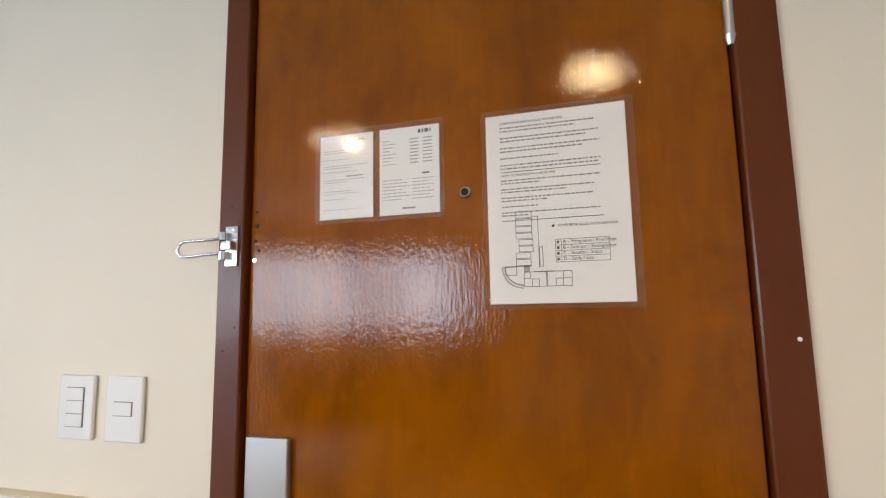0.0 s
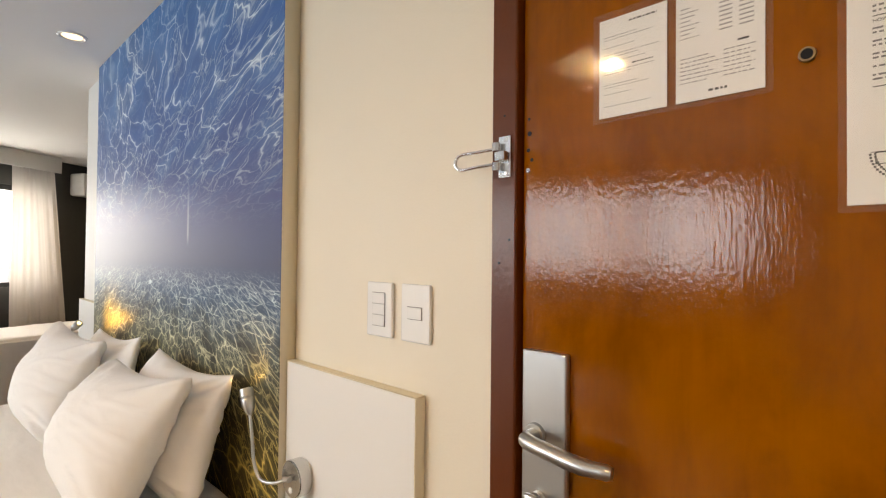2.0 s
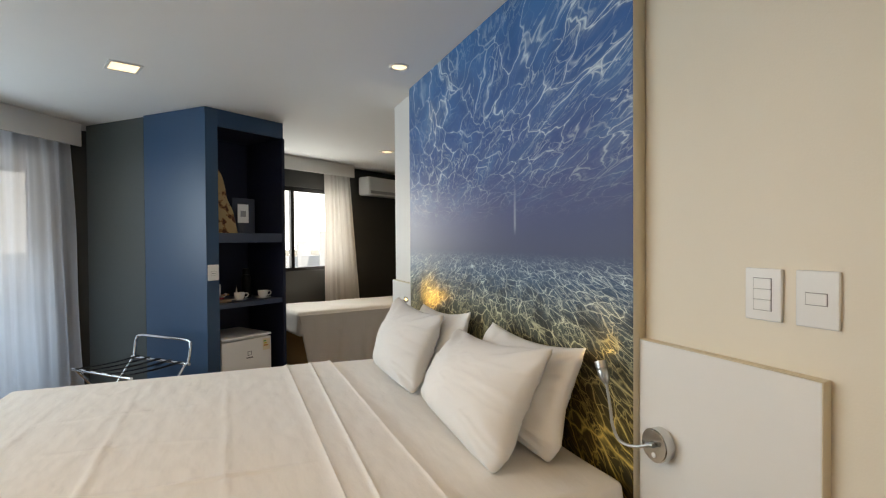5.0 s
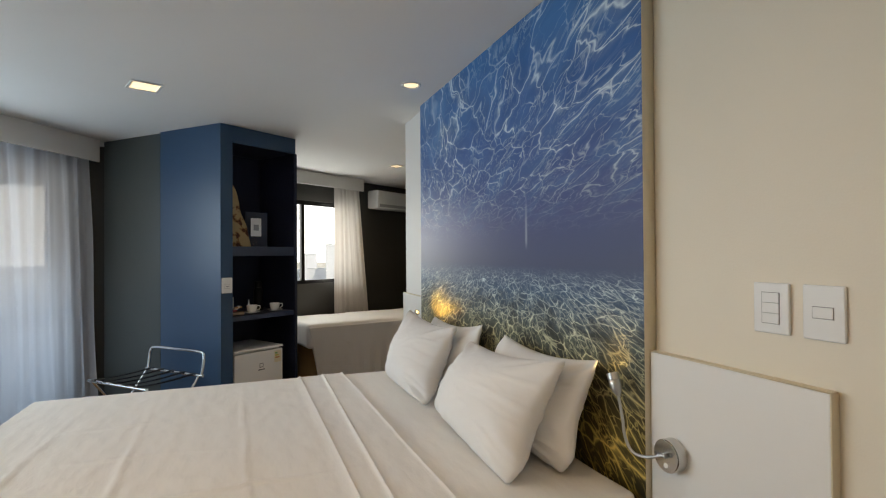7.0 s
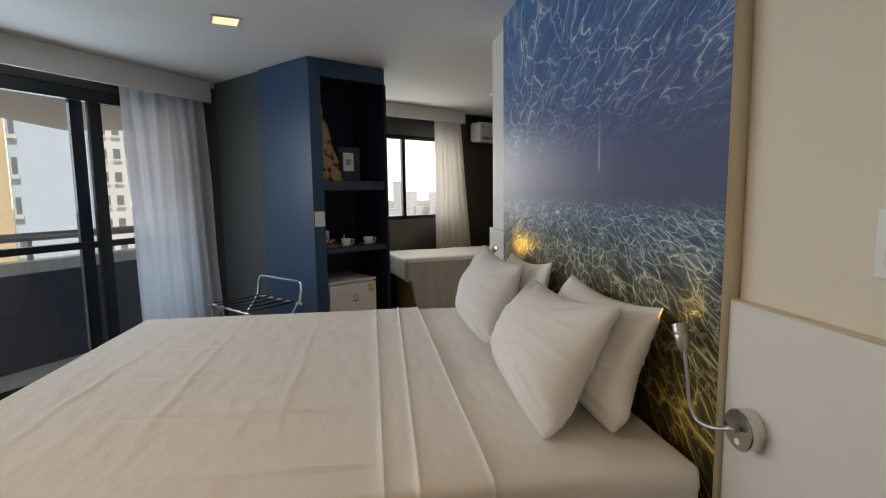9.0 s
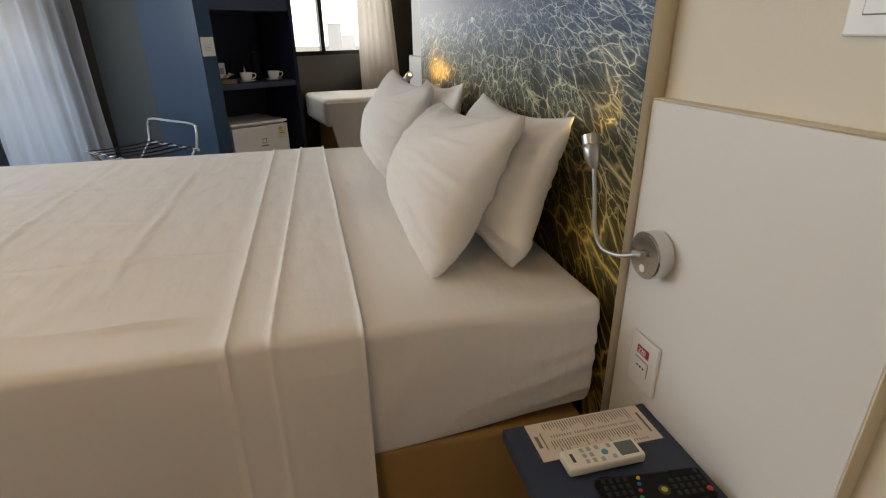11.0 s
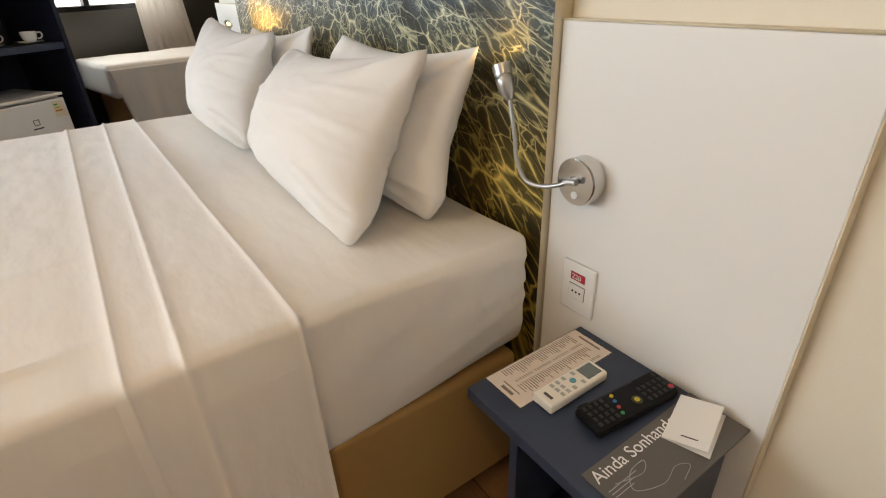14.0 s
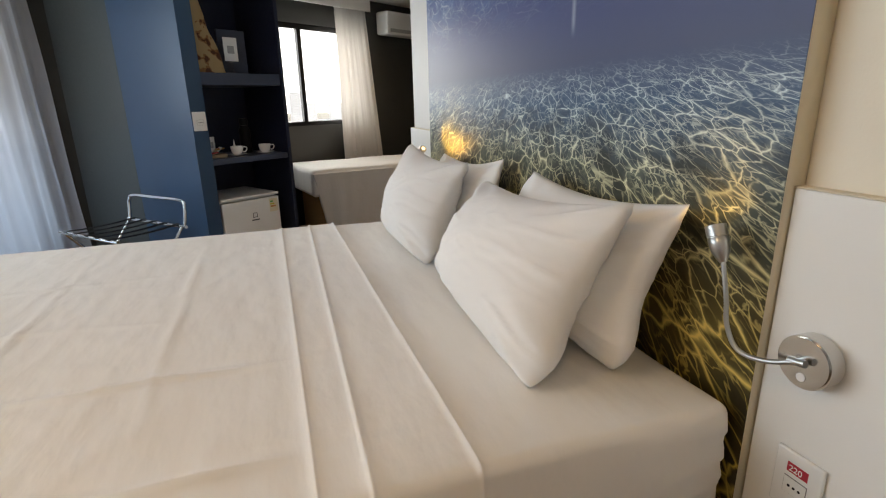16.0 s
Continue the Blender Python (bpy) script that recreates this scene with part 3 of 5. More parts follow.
def soft_block(x0, y0, z0, x1, y1, z1, r, nx, ny, nz, amp=0.004, seed=0.0):
    """A cushioned block with rounded edges and slightly uneven faces."""
    bm = bmesh.new()
    lo, hi = Vector((x0, y0, z0)), Vector((x1, y1, z1))
    seen = {}

    def vert(q):
        key = (round(q.x, 5), round(q.y, 5), round(q.z, 5))
        if key not in seen:
            inner = Vector([min(max(q[i], lo[i] + r), hi[i] - r) for i in range(3)])
            d = q - inner
            w = inner + d.normalized() * r if d.length > 1e-6 else q.copy()
            nn = d.normalized() if d.length > 1e-6 else Vector((0, 0, 1))
            w += nn * (amp * (noise.noise(w * 3.0 + Vector((seed, 0, 0))) + 0.5 * noise.noise(w * 8.0)))
            seen[key] = bm.verts.new(w)
        return seen[key]

    def axis(a, b_, n):
        inner = [a + r + (b_ - a - 2 * r) * i / n for i in range(n + 1)]
        edge = [r * k / 4 for k in range(4)]
        return [a + e for e in edge] + inner + [b_ - e for e in reversed(edge)]
    xs, ys, zs = axis(x0, x1, nx), axis(y0, y1, ny), axis(z0, z1, nz)
    for us, vs, f in ((xs, ys, lambda u, v: ((u, v, z0), (u, v, z1))), (xs, zs, lambda u, v: ((u, y0, v), (u, y1, v))), (ys, zs, lambda u, v: ((x0, u, v), (x1, u, v)))):
        for side in (0, 1):
            for u0, u1 in zip(us, us[1:]):
                for v0, v1 in zip(vs, vs[1:]):
                    bm.faces.new([vert(Vector(f(u, v)[side])) for u, v in ((u0, v0), (u1, v0), (u1, v1), (u0, v1))])
    return bm


# ironed folds: middle, direction, half length
CREASES = ((-2.25, -0.405, 1.0, 0.02, 0.75), (-2.25, -0.79, 1.0, 0.03, 0.6), (-2.2, -1.12, 1.0, -0.02, 0.6), (-1.825, -0.45, 0.02, 1.0, 0.5), (-1.47, -0.35, 0.03, 1.0, 0.4), (-2.18, -0.60, 0.10, 1.0, 0.4), (-2.6, -0.6, -0.05, 1.0, 0.5))


def top_sheet():
    """The upper sheet: turned-down pleats near the pillows, hanging over the sides and the foot."""
    bm = bmesh.new()
    half = (BX1 - BX0) / 2 + 0.006
    cx = (BX0 + BX1) / 2
    r = 0.022
    drop = 0.50
    flat = half - r
    arc = r * math.pi / 2
    cols = [i * 0.012 for i in range(int((flat) / 0.012))] + [flat - 0.005]
    cols += [flat + arc * k / 5 for k in range(1, 6)] + [flat + arc + drop * k / 8 for k in range(1, 9)]
    cols = [-c for c in reversed(cols[1:])] + cols
    fine = [0, 0.012, 0.03, 0.06, 0.1, 0.2, 0.32, 0.5, 0.68, 0.8, 0.9, 0.95, 0.98]
    rows = fine + [1 + f for f in fine] + [2.0, 2.015, 2.04, 2.08]
    foot = BY0 - 0.006
    n_body = 100
    grid = []
    for row in rows + [3 + k for k in range(1, n_body + 14)]:
        line = []
        for a in cols:
            u = min(1.0, max(0.0, 0.5 - a / (2 * half)))      # 0 near side, 1 far side
            R, Mi, Le = 0.172 - 0.033 * u, -0.004 + 0.029 * u, -0.086 - 0.021 * u
            down = 0.0
            if row <= 1:
                y = R + (Mi - R) * row
            elif row <= 2:
                y = Mi + (Le - Mi) * (row - 1)
            elif row < 3:
                y = Le - (row - 2)
            else:
                k = row - 3
                start = Le - 0.09
                if k <= n_body:
                    y = start + (foot + r - start) * k / n_body
                else:
                    k -= n_body
                    if k <= 5:
                        ang = k / 5 * math.pi / 2
                        y, down = foot + r - r * math.sin(ang), r - r * math.cos(ang)
                    else:
                        y, down = foot, r + 0.45 * (k - 5) / 8
            lift = 0.010 if y > Mi else 0.0075
            lift = lift if y > Le else 0.005
            for edge, hgt in ((Mi, 0.007), (Le, 0.007), (R, 0.005)):
                lift += hgt * math.exp(-((y - edge) / 0.0055) ** 2)
            s_ = 1 if a >= 0 else -1
            b_ = abs(a)
            if b_ <= flat:
                x, z = cx + a, BTOP + lift
            elif b_ <= flat + arc:
                ang = (b_ - flat) / r
                x, z = cx + s_ * (flat + (r + lift * 0.5) * math.sin(ang)), BTOP + lift - r + r * math.cos(ang)
            else:
                d = b_ - flat - arc
                wave = 0.010 * (d / drop) * math.sin(y * 9 + 1.3 * s_) + 0.004 * noise.noise(Vector((y * 4, d * 4, 3)))
                x, z = cx + s_ * (half + lift * 0.5 + 0.006 + wave + 0.016 * d / drop), BTOP + lift - r - d
            z -= down
            if down > r:
                y -= 0.010 * (down / 0.45) * (1 + math.sin(x * 8)) + 0.004
            if b_ <= flat and down == 0:
                z += wrinkle(x, y, 0.0028)
                for (qx, qy, dx, dy, ln) in CREASES:
                    l = math.hypot(dx, dy)
                    t = ((x - qx) * dx + (y - qy) * dy) / l
                    o = ((x - qx) * dy - (y - qy) * dx) / l
                    o += 0.012 * noise.noise(Vector((t * 5, qx * 7, qy * 7)))
                    z += 0.0125 * math.exp(-(t / ln) ** 2 * 2) * math.exp(-(o / 0.011) ** 2) * (0.6 + noise.noise(Vector((t * 4, qy * 9, 1))))
            line.append(bm.verts.new((x, y, z)))
        grid.append(line)
    for p_, q_ in zip(grid, grid[1:]):
        for i in range(len(p_) - 1):
            bm.faces.new((p_[i], p_[i + 1], q_[i + 1], q_[i]))
    return bm


bed = thing("double_bed", label="wide double bed with white cotton sheets on a tan upholstered base", category="bed")
part("base", soft_block(BX0 + 0.03, BY0 + 0.03, FLOOR + 0.02, BX1 - 0.012, BY1 - 0.01, BLOW + 0.01, 0.02, 10, 10, 2, 0.002), tan_cloth, bed, "tan fabric box base")
bm = soft_block(BX0, BY0, BLOW, BX1, BY1, BTOP, 0.024, 40, 110, 20, 0.005)
SIDE_FOLDS = ((0.70, 0.615, 0.42, 0.640, 0.010, 0.007), (0.70, 0.560, 0.52, 0.520, 0.012, 0.009), (0.70, 0.510, 0.38, 0.420, 0.014, 0.008), (0.68, 0.440, 0.50, 0.375, 0.012, 0.006), (0.50, 0.620, 0.20, 0.500, 0.020, 0.005), (0.30, 0.600, 0.16, 0.400, 0.020, 0.004), (0.60, 0.640, 0.45, 0.470, 0.016, 0.005))
for v in bm.verts:
    if v.co.x > BX1 - 0.03 and v.co.z < BTOP - 0.01:
        for ya, za, yb, zb, fw, fa in SIDE_FOLDS:
            dy_, dz_ = yb - ya, zb - za
            t_ = max(0.0, min(1.0, ((v.co.y - ya) * dy_ + (v.co.z - za) * dz_) / (dy_ * dy_ + dz_ * dz_)))
            d_ = math.hypot(v.co.y - ya - t_ * dy_, v.co.z - za - t_ * dz_)
            v.co.x += fa * (1 - 0.7 * t_) * math.exp(-(d_ / fw) ** 2)
        low = max(0.0, 1 - (v.co.z - BLOW) / 0.10)
        v.co.z += low * (0.012 * noise.noise(Vector((v.co.y * 5, 1, 2))) + 0.065 * max(0.0, (v.co.y - 0.20) / 0.50) ** 1.4)
        v.co.x -= 0.010 * low ** 2
part("mattress", bm, sheet_cloth, bed, "mattress in a white fitted sheet", smooth=80)
part("top_sheet", top_sheet(), sheet_cloth, bed, "white top sheet with two turned-down pleats", smooth=180)


PILLOW_CREASES = ((0.98, 0.10, 0.15, 0.02, 0.035, 0.07), (0.98, -0.12, 0.25, -0.16, 0.030, -0.06), (0.95, 0.50, 0.30, 0.30, 0.035, 0.07), (0.96, -0.96, 0.45, -0.60, 0.030, 0.20), (0.70, -0.98, 0.48, -0.66, 0.026, 0.17), (0.98, -0.68, 0.50, -0.52, 0.026, 0.17), (0.86, -0.99, 0.66, -0.74, 0.022, -0.16), (0.99, -0.84, 0.70, -0.68, 0.022, -0.16),
                  (-0.96, -0.96, -0.5, -0.5, 0.04, 0.10), (-0.96, 0.96, -0.55, 0.45, 0.04, 0.12), (-0.6, 0.98, -0.45, 0.55, 0.035, -0.08), (0.96, 0.96, 0.5, 0.55, 0.035, 0.10), (-0.98, 0.2, -0.4, 0.1, 0.04, 0.06), (0.2, 0.98, 0.1, 0.5, 0.04, 0.06))


def pillow(bl, br, tr, tl, thick, seed, label):
    """A stuffed pillow between its four corners, with its fuller front on the side of the cross product of bottom and height."""
    bl, br, tr, tl = (Vector(v) for v in (bl, br, tr, tl))
    nrm = (br - bl).cross(tl - bl).normalized()
    bm = bmesh.new()
    n = 64
    sides = []
    for sd in (1, -1):
        g = []
        for j in range(n + 1):
            line = []
            for i in range(n + 1):
                u, v = -1 + 2 * i / n, -1 + 2 * j / n
                pu = u * (1 - 0.030 * (1 - v * v) * abs(u) ** 1.5 - 0.018 * (u * v) ** 8)
                pv = v * (1 - 0.030 * (1 - u * u) * abs(v) ** 1.5 - 0.018 * (u * v) ** 8)
                pu += 0.13 * u * u * u * math.exp(-((v + 0.68) / 0.34) ** 2)       # the filling sags to the lower sides
                a, b_ = (pu + 1) / 2, (pv + 1) / 2
                q = bl * (1 - a) * (1 - b_) + br * a * (1 - b_) + tr * a * b_ + tl * (1 - a) * b_
                h = ((1 - u * u) * (1 - v * v)) ** 0.53 * (1 - 0.16 * v)
                edge = max(abs(u), abs(v))
                w = noise.noise(Vector((u * 1.6 + seed, v * 1.6, sd))) * 0.10
                ang = math.atan2(v, u)
                fold = math.sin(ang * 11 + 5 * noise.noise(Vector((u * 2 + seed, v * 2, 4)))) * 0.034 * edge ** 3 * (1 - edge ** 10)
                cq = abs(u * v) ** 2
                fold += math.sin((abs(u) - abs(v)) * 16 + seed) * 0.12 * cq * (1 - edge ** 12)
                cr = max(0.0, 1 - abs(noise.noise(Vector((u * 2.2 + seed, v * 4.4 - u, 7.7)))) * 9) * 0.014 * (1 - edge ** 4)
                for (ua, va, ub, vb, cw, ca) in PILLOW_CREASES:
                    du, dv = ub - ua, vb - va
                    l2 = du * du + dv * dv
                    t_ = max(0.0, min(1.0, ((u - ua) * du + (v - va) * dv) / l2))
                    dd = math.hypot(u - ua - t_ * du, v - va - t_ * dv + 0.03 * math.sin(t_ * 5 + seed))
                    fold += ca * math.exp(-(dd / cw) ** 2) * (1 - edge ** 14) * (1 - t_ * 0.8) * (0.6 + 0.8 * noise.noise(Vector((ua * 3 + seed, va * 3, sd))))
                hh = h * (1 + w) + fold + cr * h
                if edge == 1:
                    hh = 0.0
                drop_ = Vector((0, 0, -0.030 * (1 - u * u) * (1 if v > 0 else 0) * v * v))
                line.append(bm.verts.new(q + nrm * sd * thick / 2 * hh * (1.0 if sd > 0 else 0.8) + drop_) if not (sd < 0 and edge == 1) else sides[0][j][i])
            g.append(line)
        sides.append(g)
        for p_, q_ in zip(g, g[1:]):
            for i in range(n):
                bm.faces.new((p_[i], p_[i + 1], q_[i + 1], q_[i]))
    return solo("pillow", bm, pillow_cloth, label, "pillow", "bed pillows", smooth=180)


pillow((-2.17, 0.375, 0.70), (-1.525, 0.350, 0.670), (-1.490, 0.560, 1.046), (-2.19, 0.545, 0.998), 0.265, 1.0, "plump white cotton pillow leaning on the pillow behind")
pillow((-2.20, 0.560, 0.69), (-1.525, 0.548, 0.672), (-1.450, 0.655, 1.045), (-2.09, 0.655, 1.035), 0.22, 4.0, "white cotton pillow leaning against the mural")
pillow((-2.88, 0.355, 0.69), (-2.375, 0.378, 0.675), (-2.385, 0.555, 1.035), (-2.96, 0.500, 1.065), 0.25, 8.0, "plump white cotton pillow leaning on the pillow behind")
pillow((-3.00, 0.570, 0.69), (-2.330, 0.560, 0.675), (-2.300, 0.655, 1.050), (-2.97, 0.655, 1.015), 0.17, 12.0, "white cotton pillow leaning against the mural")

# ---- nightstand ----
stand = thing("nightstand", label="dark blue laminate open nightstand beside the bed", category="nightstand")
NX0, NX1, NY0, NY1, NZ = -1.200, -0.842, 0.420, 0.733, 0.480
part("top", boxes((NX0, NY0, NZ - 0.025, NX1, NY1, NZ), bevel=0.0015), navy_lam, stand)
for x0 in (NX0 + 0.100, NX1 - 0.035):
    part("side_panel", boxes((x0, NY0 + 0.02, FLOOR, x0 + 0.02, NY1 - 0.005, NZ - 0.0255), bevel=0.001), navy_lam, stand)
part("back_panel", boxes((NX0 + 0.121, NY1 - 0.02, FLOOR + 0.05, NX1 - 0.036, NY1 - 0.006, NZ - 0.026)), navy_shaded, stand)
part("shelf", boxes((NX0 + 0.121, NY0 + 0.03, 0.18, NX1 - 0.036, NY1 - 0.021, 0.198)), navy_shaded, stand)
part("bottom", boxes((NX0 + 0.121, NY0 + 0.03, FLOOR + 0.03, NX1 - 0.036, NY1 - 0.021, FLOOR + 0.048)), navy_shaded, stand)

# ---- shelf cabinet and closet ----
TA, TB, TG, TL = Vector((-4.318, -0.577, 0)), Vector((-4.695, 0.009, 0)), Vector((-4.805, -1.050, 0)), Vector((-5.31, -1.590, 0))
cab = thing("shelf_cabinet", frame_of(TA, TB - TA), "tall dark blue open cabinet with shelves up to the ceiling", "cabinet")
top_z = CEIL - 0.003
part("front_stile", boxes((0.0, 0.0, FLOOR, 0.10, 0.02, top_z), bevel=0.001), blue_lam, cab)
part("top_rail", boxes((0.1005, 0.0, 2.265, 0.695, 0.02, top_z), bevel=0.001), blue_lam, cab)
part("side_panel", boxes((0.678, 0.0205, FLOOR, 0.697, 0.52, top_z)), navy_shaded, cab)
part("side_panel", boxes((0.678, -0.006, FLOOR, 0.705, 0.02, 2.2645), bevel=0.001), navy_shaded, cab)
part("inner_side", boxes((0.085, 0.0205, FLOOR, 0.100, 0.50, top_z)), navy_shaded, cab)
part("back_panel", boxes((0.085, 0.5005, FLOOR, 0.6775, 0.52, top_z)), navy_shaded, cab)
part("inner_top", boxes((0.1005, 0.0205, 2.265, 0.6775, 0.50, 2.285)), navy_shaded, cab)
for z0, z1 in ((1.380, 1.455), (0.868, 0.906), (FLOOR, FLOOR + 0.06)):
    part("shelf", boxes((0.1015, 0.004, z0, 0.6765, 0.4995, z1), bevel=0.0015), navy_lam, cab)
closet = thing("closet_side", frame_of(TA, TG - TA), "smooth blue laminate closet side with a grey-green door beside it", "closet")
lg = (TG - TA).length
part("blue_panel", boxes((0.0, -0.02, FLOOR, lg - 0.002, -0.001, top_z), bevel=0.001), blue_lam, closet, "blue laminate panel")
part("joint", boxes((lg - 0.002, -0.02, FLOOR, lg + 0.004, -0.008, top_z)), black_plastic, closet)
part("green_panel", boxes((lg + 0.004, -0.022, FLOOR, lg + 0.73, -0.004, CEIL - 0.012), bevel=0.001), green_grey, closet, "grey-green laminate panel")


# ---- curtains, curtain boxes, balcony doors ----
def curtain_box(name, origin, along, s0, s1, z0, label):
    return solo(name, boxes((s0, -0.009, z0, s1, 0.009, CEIL - 0.002), bevel=0.002), white_paint, label, "curtain box", kind="structure", m=frame_of(origin, along))


curtain_box("curtain_box", C1, U, 0.0, 5.2, 2.205, "long white plaster curtain box under the ceiling")
curtain_box("curtain_box", D1, D, -1.1, 1.16, 2.235, "white curtain box over the window")


def curtain(origin, along, s0, s1, b0, b1, z0, z1, folds, depth, material, label, seed):
    """Gathered cloth hanging in folds, the hem spread from b0 to b1."""
    bm = bmesh.new()
    nx, nz = folds * 10, 24
    g = []
    for j in range(nz + 1):
        v = j / nz
        line = []
        for i in range(nx + 1):
            u = i / nx
            k = 1 - v
            x = (s0 + (s1 - s0) * u) * v + (b0 + (b1 - b0) * u) * k
            uu = u + 0.07 * noise.noise(Vector((u * 5 + seed, v * 1.5, 0)))
            amp = depth * (0.55 + 0.45 * k) * (0.7 + 0.6 * noise.noise(Vector((u * 4 + seed, 1.0, v))))
            y = amp * math.sin(uu * folds * math.tau) + 0.4 * amp * math.sin(uu * folds * 2.3 * math.tau + seed)
            line.append(bm.verts.new((x, y, z0 + (z1 - z0) * v)))
        g.append(line)
    for p_, q_ in zip(g, g[1:]):
        for i in range(nx):
            bm.faces.new((p_[i], p_[i + 1], q_[i + 1], q_[i]))
    return solo("curtain", bm, material, label, "curtain", m=frame_of(origin, along), smooth=180)


curtain(C1 + N * 0.10, U, 0.0, 0.80, -0.11, 0.78, FLOOR + 0.015, 2.38, 6, 0.026, sheer, "sheer white floor-length curtain drawn aside at the balcony door", 1.0)
curtain(D1 - M * 0.08, D, 0.70, 1.14, 0.74, 1.38, FLOOR + 0.02, 2.38, 6, 0.025, drape, "white floor-length curtain drawn aside at the window", 5.0)

bd = thing("balcony_door", frame_of(C1 + N * (BAL + 0.02), U), "black aluminium sliding balcony doors with clear glass", "sliding door", kind="structure")
part("head_frame", boxes((0.05, 0 - 0.10, 2.105, 4.75, 0.0, 2.20)), black_metal, bd)
part("track", boxes((0.05, -0.10, FLOOR, 4.75, 0.0, FLOOR + 0.035)), black_metal, bd)
for s0, s1, y0 in ((0.825, 0.925, -0.045), (0.945, 1.045, -0.085), (2.35, 2.41, -0.045), (2.42, 2.48, -0.085), (3.60, 3.74, -0.045), (4.69, 4.75, -0.085), (0.10, 0.16, -0.045)):
    part("stile", boxes((s0, y0, FLOOR + 0.036, s1, y0 + 0.035, 2.104), bevel=0.001), black_metal, bd)
for s0, s1, y0 in ((1.0455, 2.419, -0.085), (0.1605, 0.8245, -0.045), (0.9255, 2.3495, -0.045), (2.481, 4.689, -0.085)):
    part("mid_rail", boxes((s0, y0, 0.945, s1, y0 + 0.035, 0.998), bevel=0.001), black_metal, bd)
for s0, s1, y0 in ((0.1605, 0.8245, -0.030), (0.9255, 2.3495, -0.030), (2.481, 4.689, -0.070)):
    for z0, z1 in ((FLOOR + 0.036, 0.944), (0.999, 2.104)):
        g = part("pane", boxes((s0, y0, z0, s1, y0 + 0.005, z1)), glass, bd, smooth=None)
        g.visible_shadow = False

# ---- balcony ----
bal = frame_of(C1 + N * BAL, U)
solo("balcony_floor", boxes((-1.0, -1.6, FLOOR - 0.12, 6.0, -0.10, FLOOR + 0.006)), concrete, "pale concrete balcony floor", "floor", kind="structure", m=bal)
par = thing("balcony_parapet", bal, "dark blue-grey balcony parapet capped with white tiles", "parapet", kind="structure")
part("wall", boxes((-1.0, -0.74, FLOOR + 0.0065, 6.0, -0.60, 0.735)), parapet_paint, par)
solo("balcony_slab", boxes((-1.0, -1.0, CEIL + 0.02, 6.0, -0.161, CEIL + 0.15)), white_paint, "white balcony soffit", "ceiling", kind="structure", m=bal)
rail = thing("balcony_railing", bal, "grey metal handrail on short posts above the parapet", "railing")
bm = bmesh.new()
cyl(bm, (-1.0, -0.67, 1.03), (6.0, -0.67, 1.03), 0.036, seg=14)
part("handrail", bm, satin, rail)
for k in range(8):
    bm = bmesh.new()
    cyl(bm, (-0.8 + 0.95 * k, -0.67, 0.836), (-0.8 + 0.95 * k, -0.67, 1.0), 0.022, seg=12)
    part("post", bm, satin, rail)
bm_tile = mesh_of("tile", boxes((0.0, -0.748, 0.7355, 0.096, -0.592, 0.835), bevel=0.002), tile_white, 35)
for k in range(60):
    t = new("tile", bm_tile)
    t.parent = par
    t.location = (-0.6 + 0.0995 * k, 0, 0)

# ---- wing window ----
win = thing("window_1", frame_of(D1 - M * (WIN + 0.06), D), "black aluminium sliding window, panes closed, bright outside", "window", kind="structure")
for nm, a in (("frame_top", (-0.85, 0, 2.015, 1.15, 0.05, 2.07)), ("frame_bottom", (-0.85, 0, 1.02, 1.15, 0.05, 1.065)), ("frame_side", (-0.85, 0, 1.0655, -0.81, 0.05, 2.0145)), ("frame_side", (1.11, 0, 1.0655, 1.15, 0.05, 2.0145)),
              ("mullion", (0.315, -0.02, 1.0655, 0.365, 0.02, 2.0145))):
    part(nm, boxes(a, bevel=0.001), black_metal, win)
for s0, s1 in ((-0.8095, 0.3145), (0.3655, 1.1095)):
    g = part("pane", boxes((s0, 0.02, 1.066, s1, 0.025, 2.014)), glass, win, smooth=None)
    g.visible_shadow = False

# ---- second bed in the wing ----
b2 = thing("single_bed", frame_of((-5.544, 0.197), (-0.22, 0.975)), "single bed with white sheet on tan base by the window", "bed")
part("base", soft_block(0.12, 0.05, FLOOR + 0.02, 1.88, 0.84, 0.36, 0.02, 6, 6, 2, 0.002), tan_cloth, b2, "tan fabric box base")
part("mattress", soft_block(0, 0, 0.40, 1.90, 0.86, 0.655, 0.045, 30, 14, 5, 0.010, 3.0), sheet_cloth, b2, "mattress in a white sheet", smooth=80)
bm = soft_block(0.012, -0.014, 0.03, 1.89, 0.03, 0.625, 0.012, 60, 2, 16, 0.004, 5.0)
for v in bm.verts:
    low = (0.625 - v.co.z) / 0.6
    v.co.x += 0.14 * low * max(0.0, 1 - v.co.x / 0.5)
    v.co.y += low * (0.022 * math.sin(v.co.x * 17) + 0.012 * math.sin(v.co.x * 41 + 1)) + 0.03 * low
part("sheet_drape", bm, sheet_cloth, b2, "white sheet hanging down the side in soft folds", smooth=80)

# ---- air conditioner ----
ac = thing("air_conditioner", frame_of(D1 - M * WIN, D), "white split air conditioner unit high on the dark wall", "air conditioner")
part("body", boxes((1.43, -0.21, 2.03, 2.25, -0.002, 2.29), bevel=0.03), plastic, ac)
part("louvre", boxes((1.47, -0.214, 2.055, 2.21, -0.17, 2.095), bevel=0.004), mat("grey_plastic", (0.35, 0.35, 0.34), 0.4), ac)

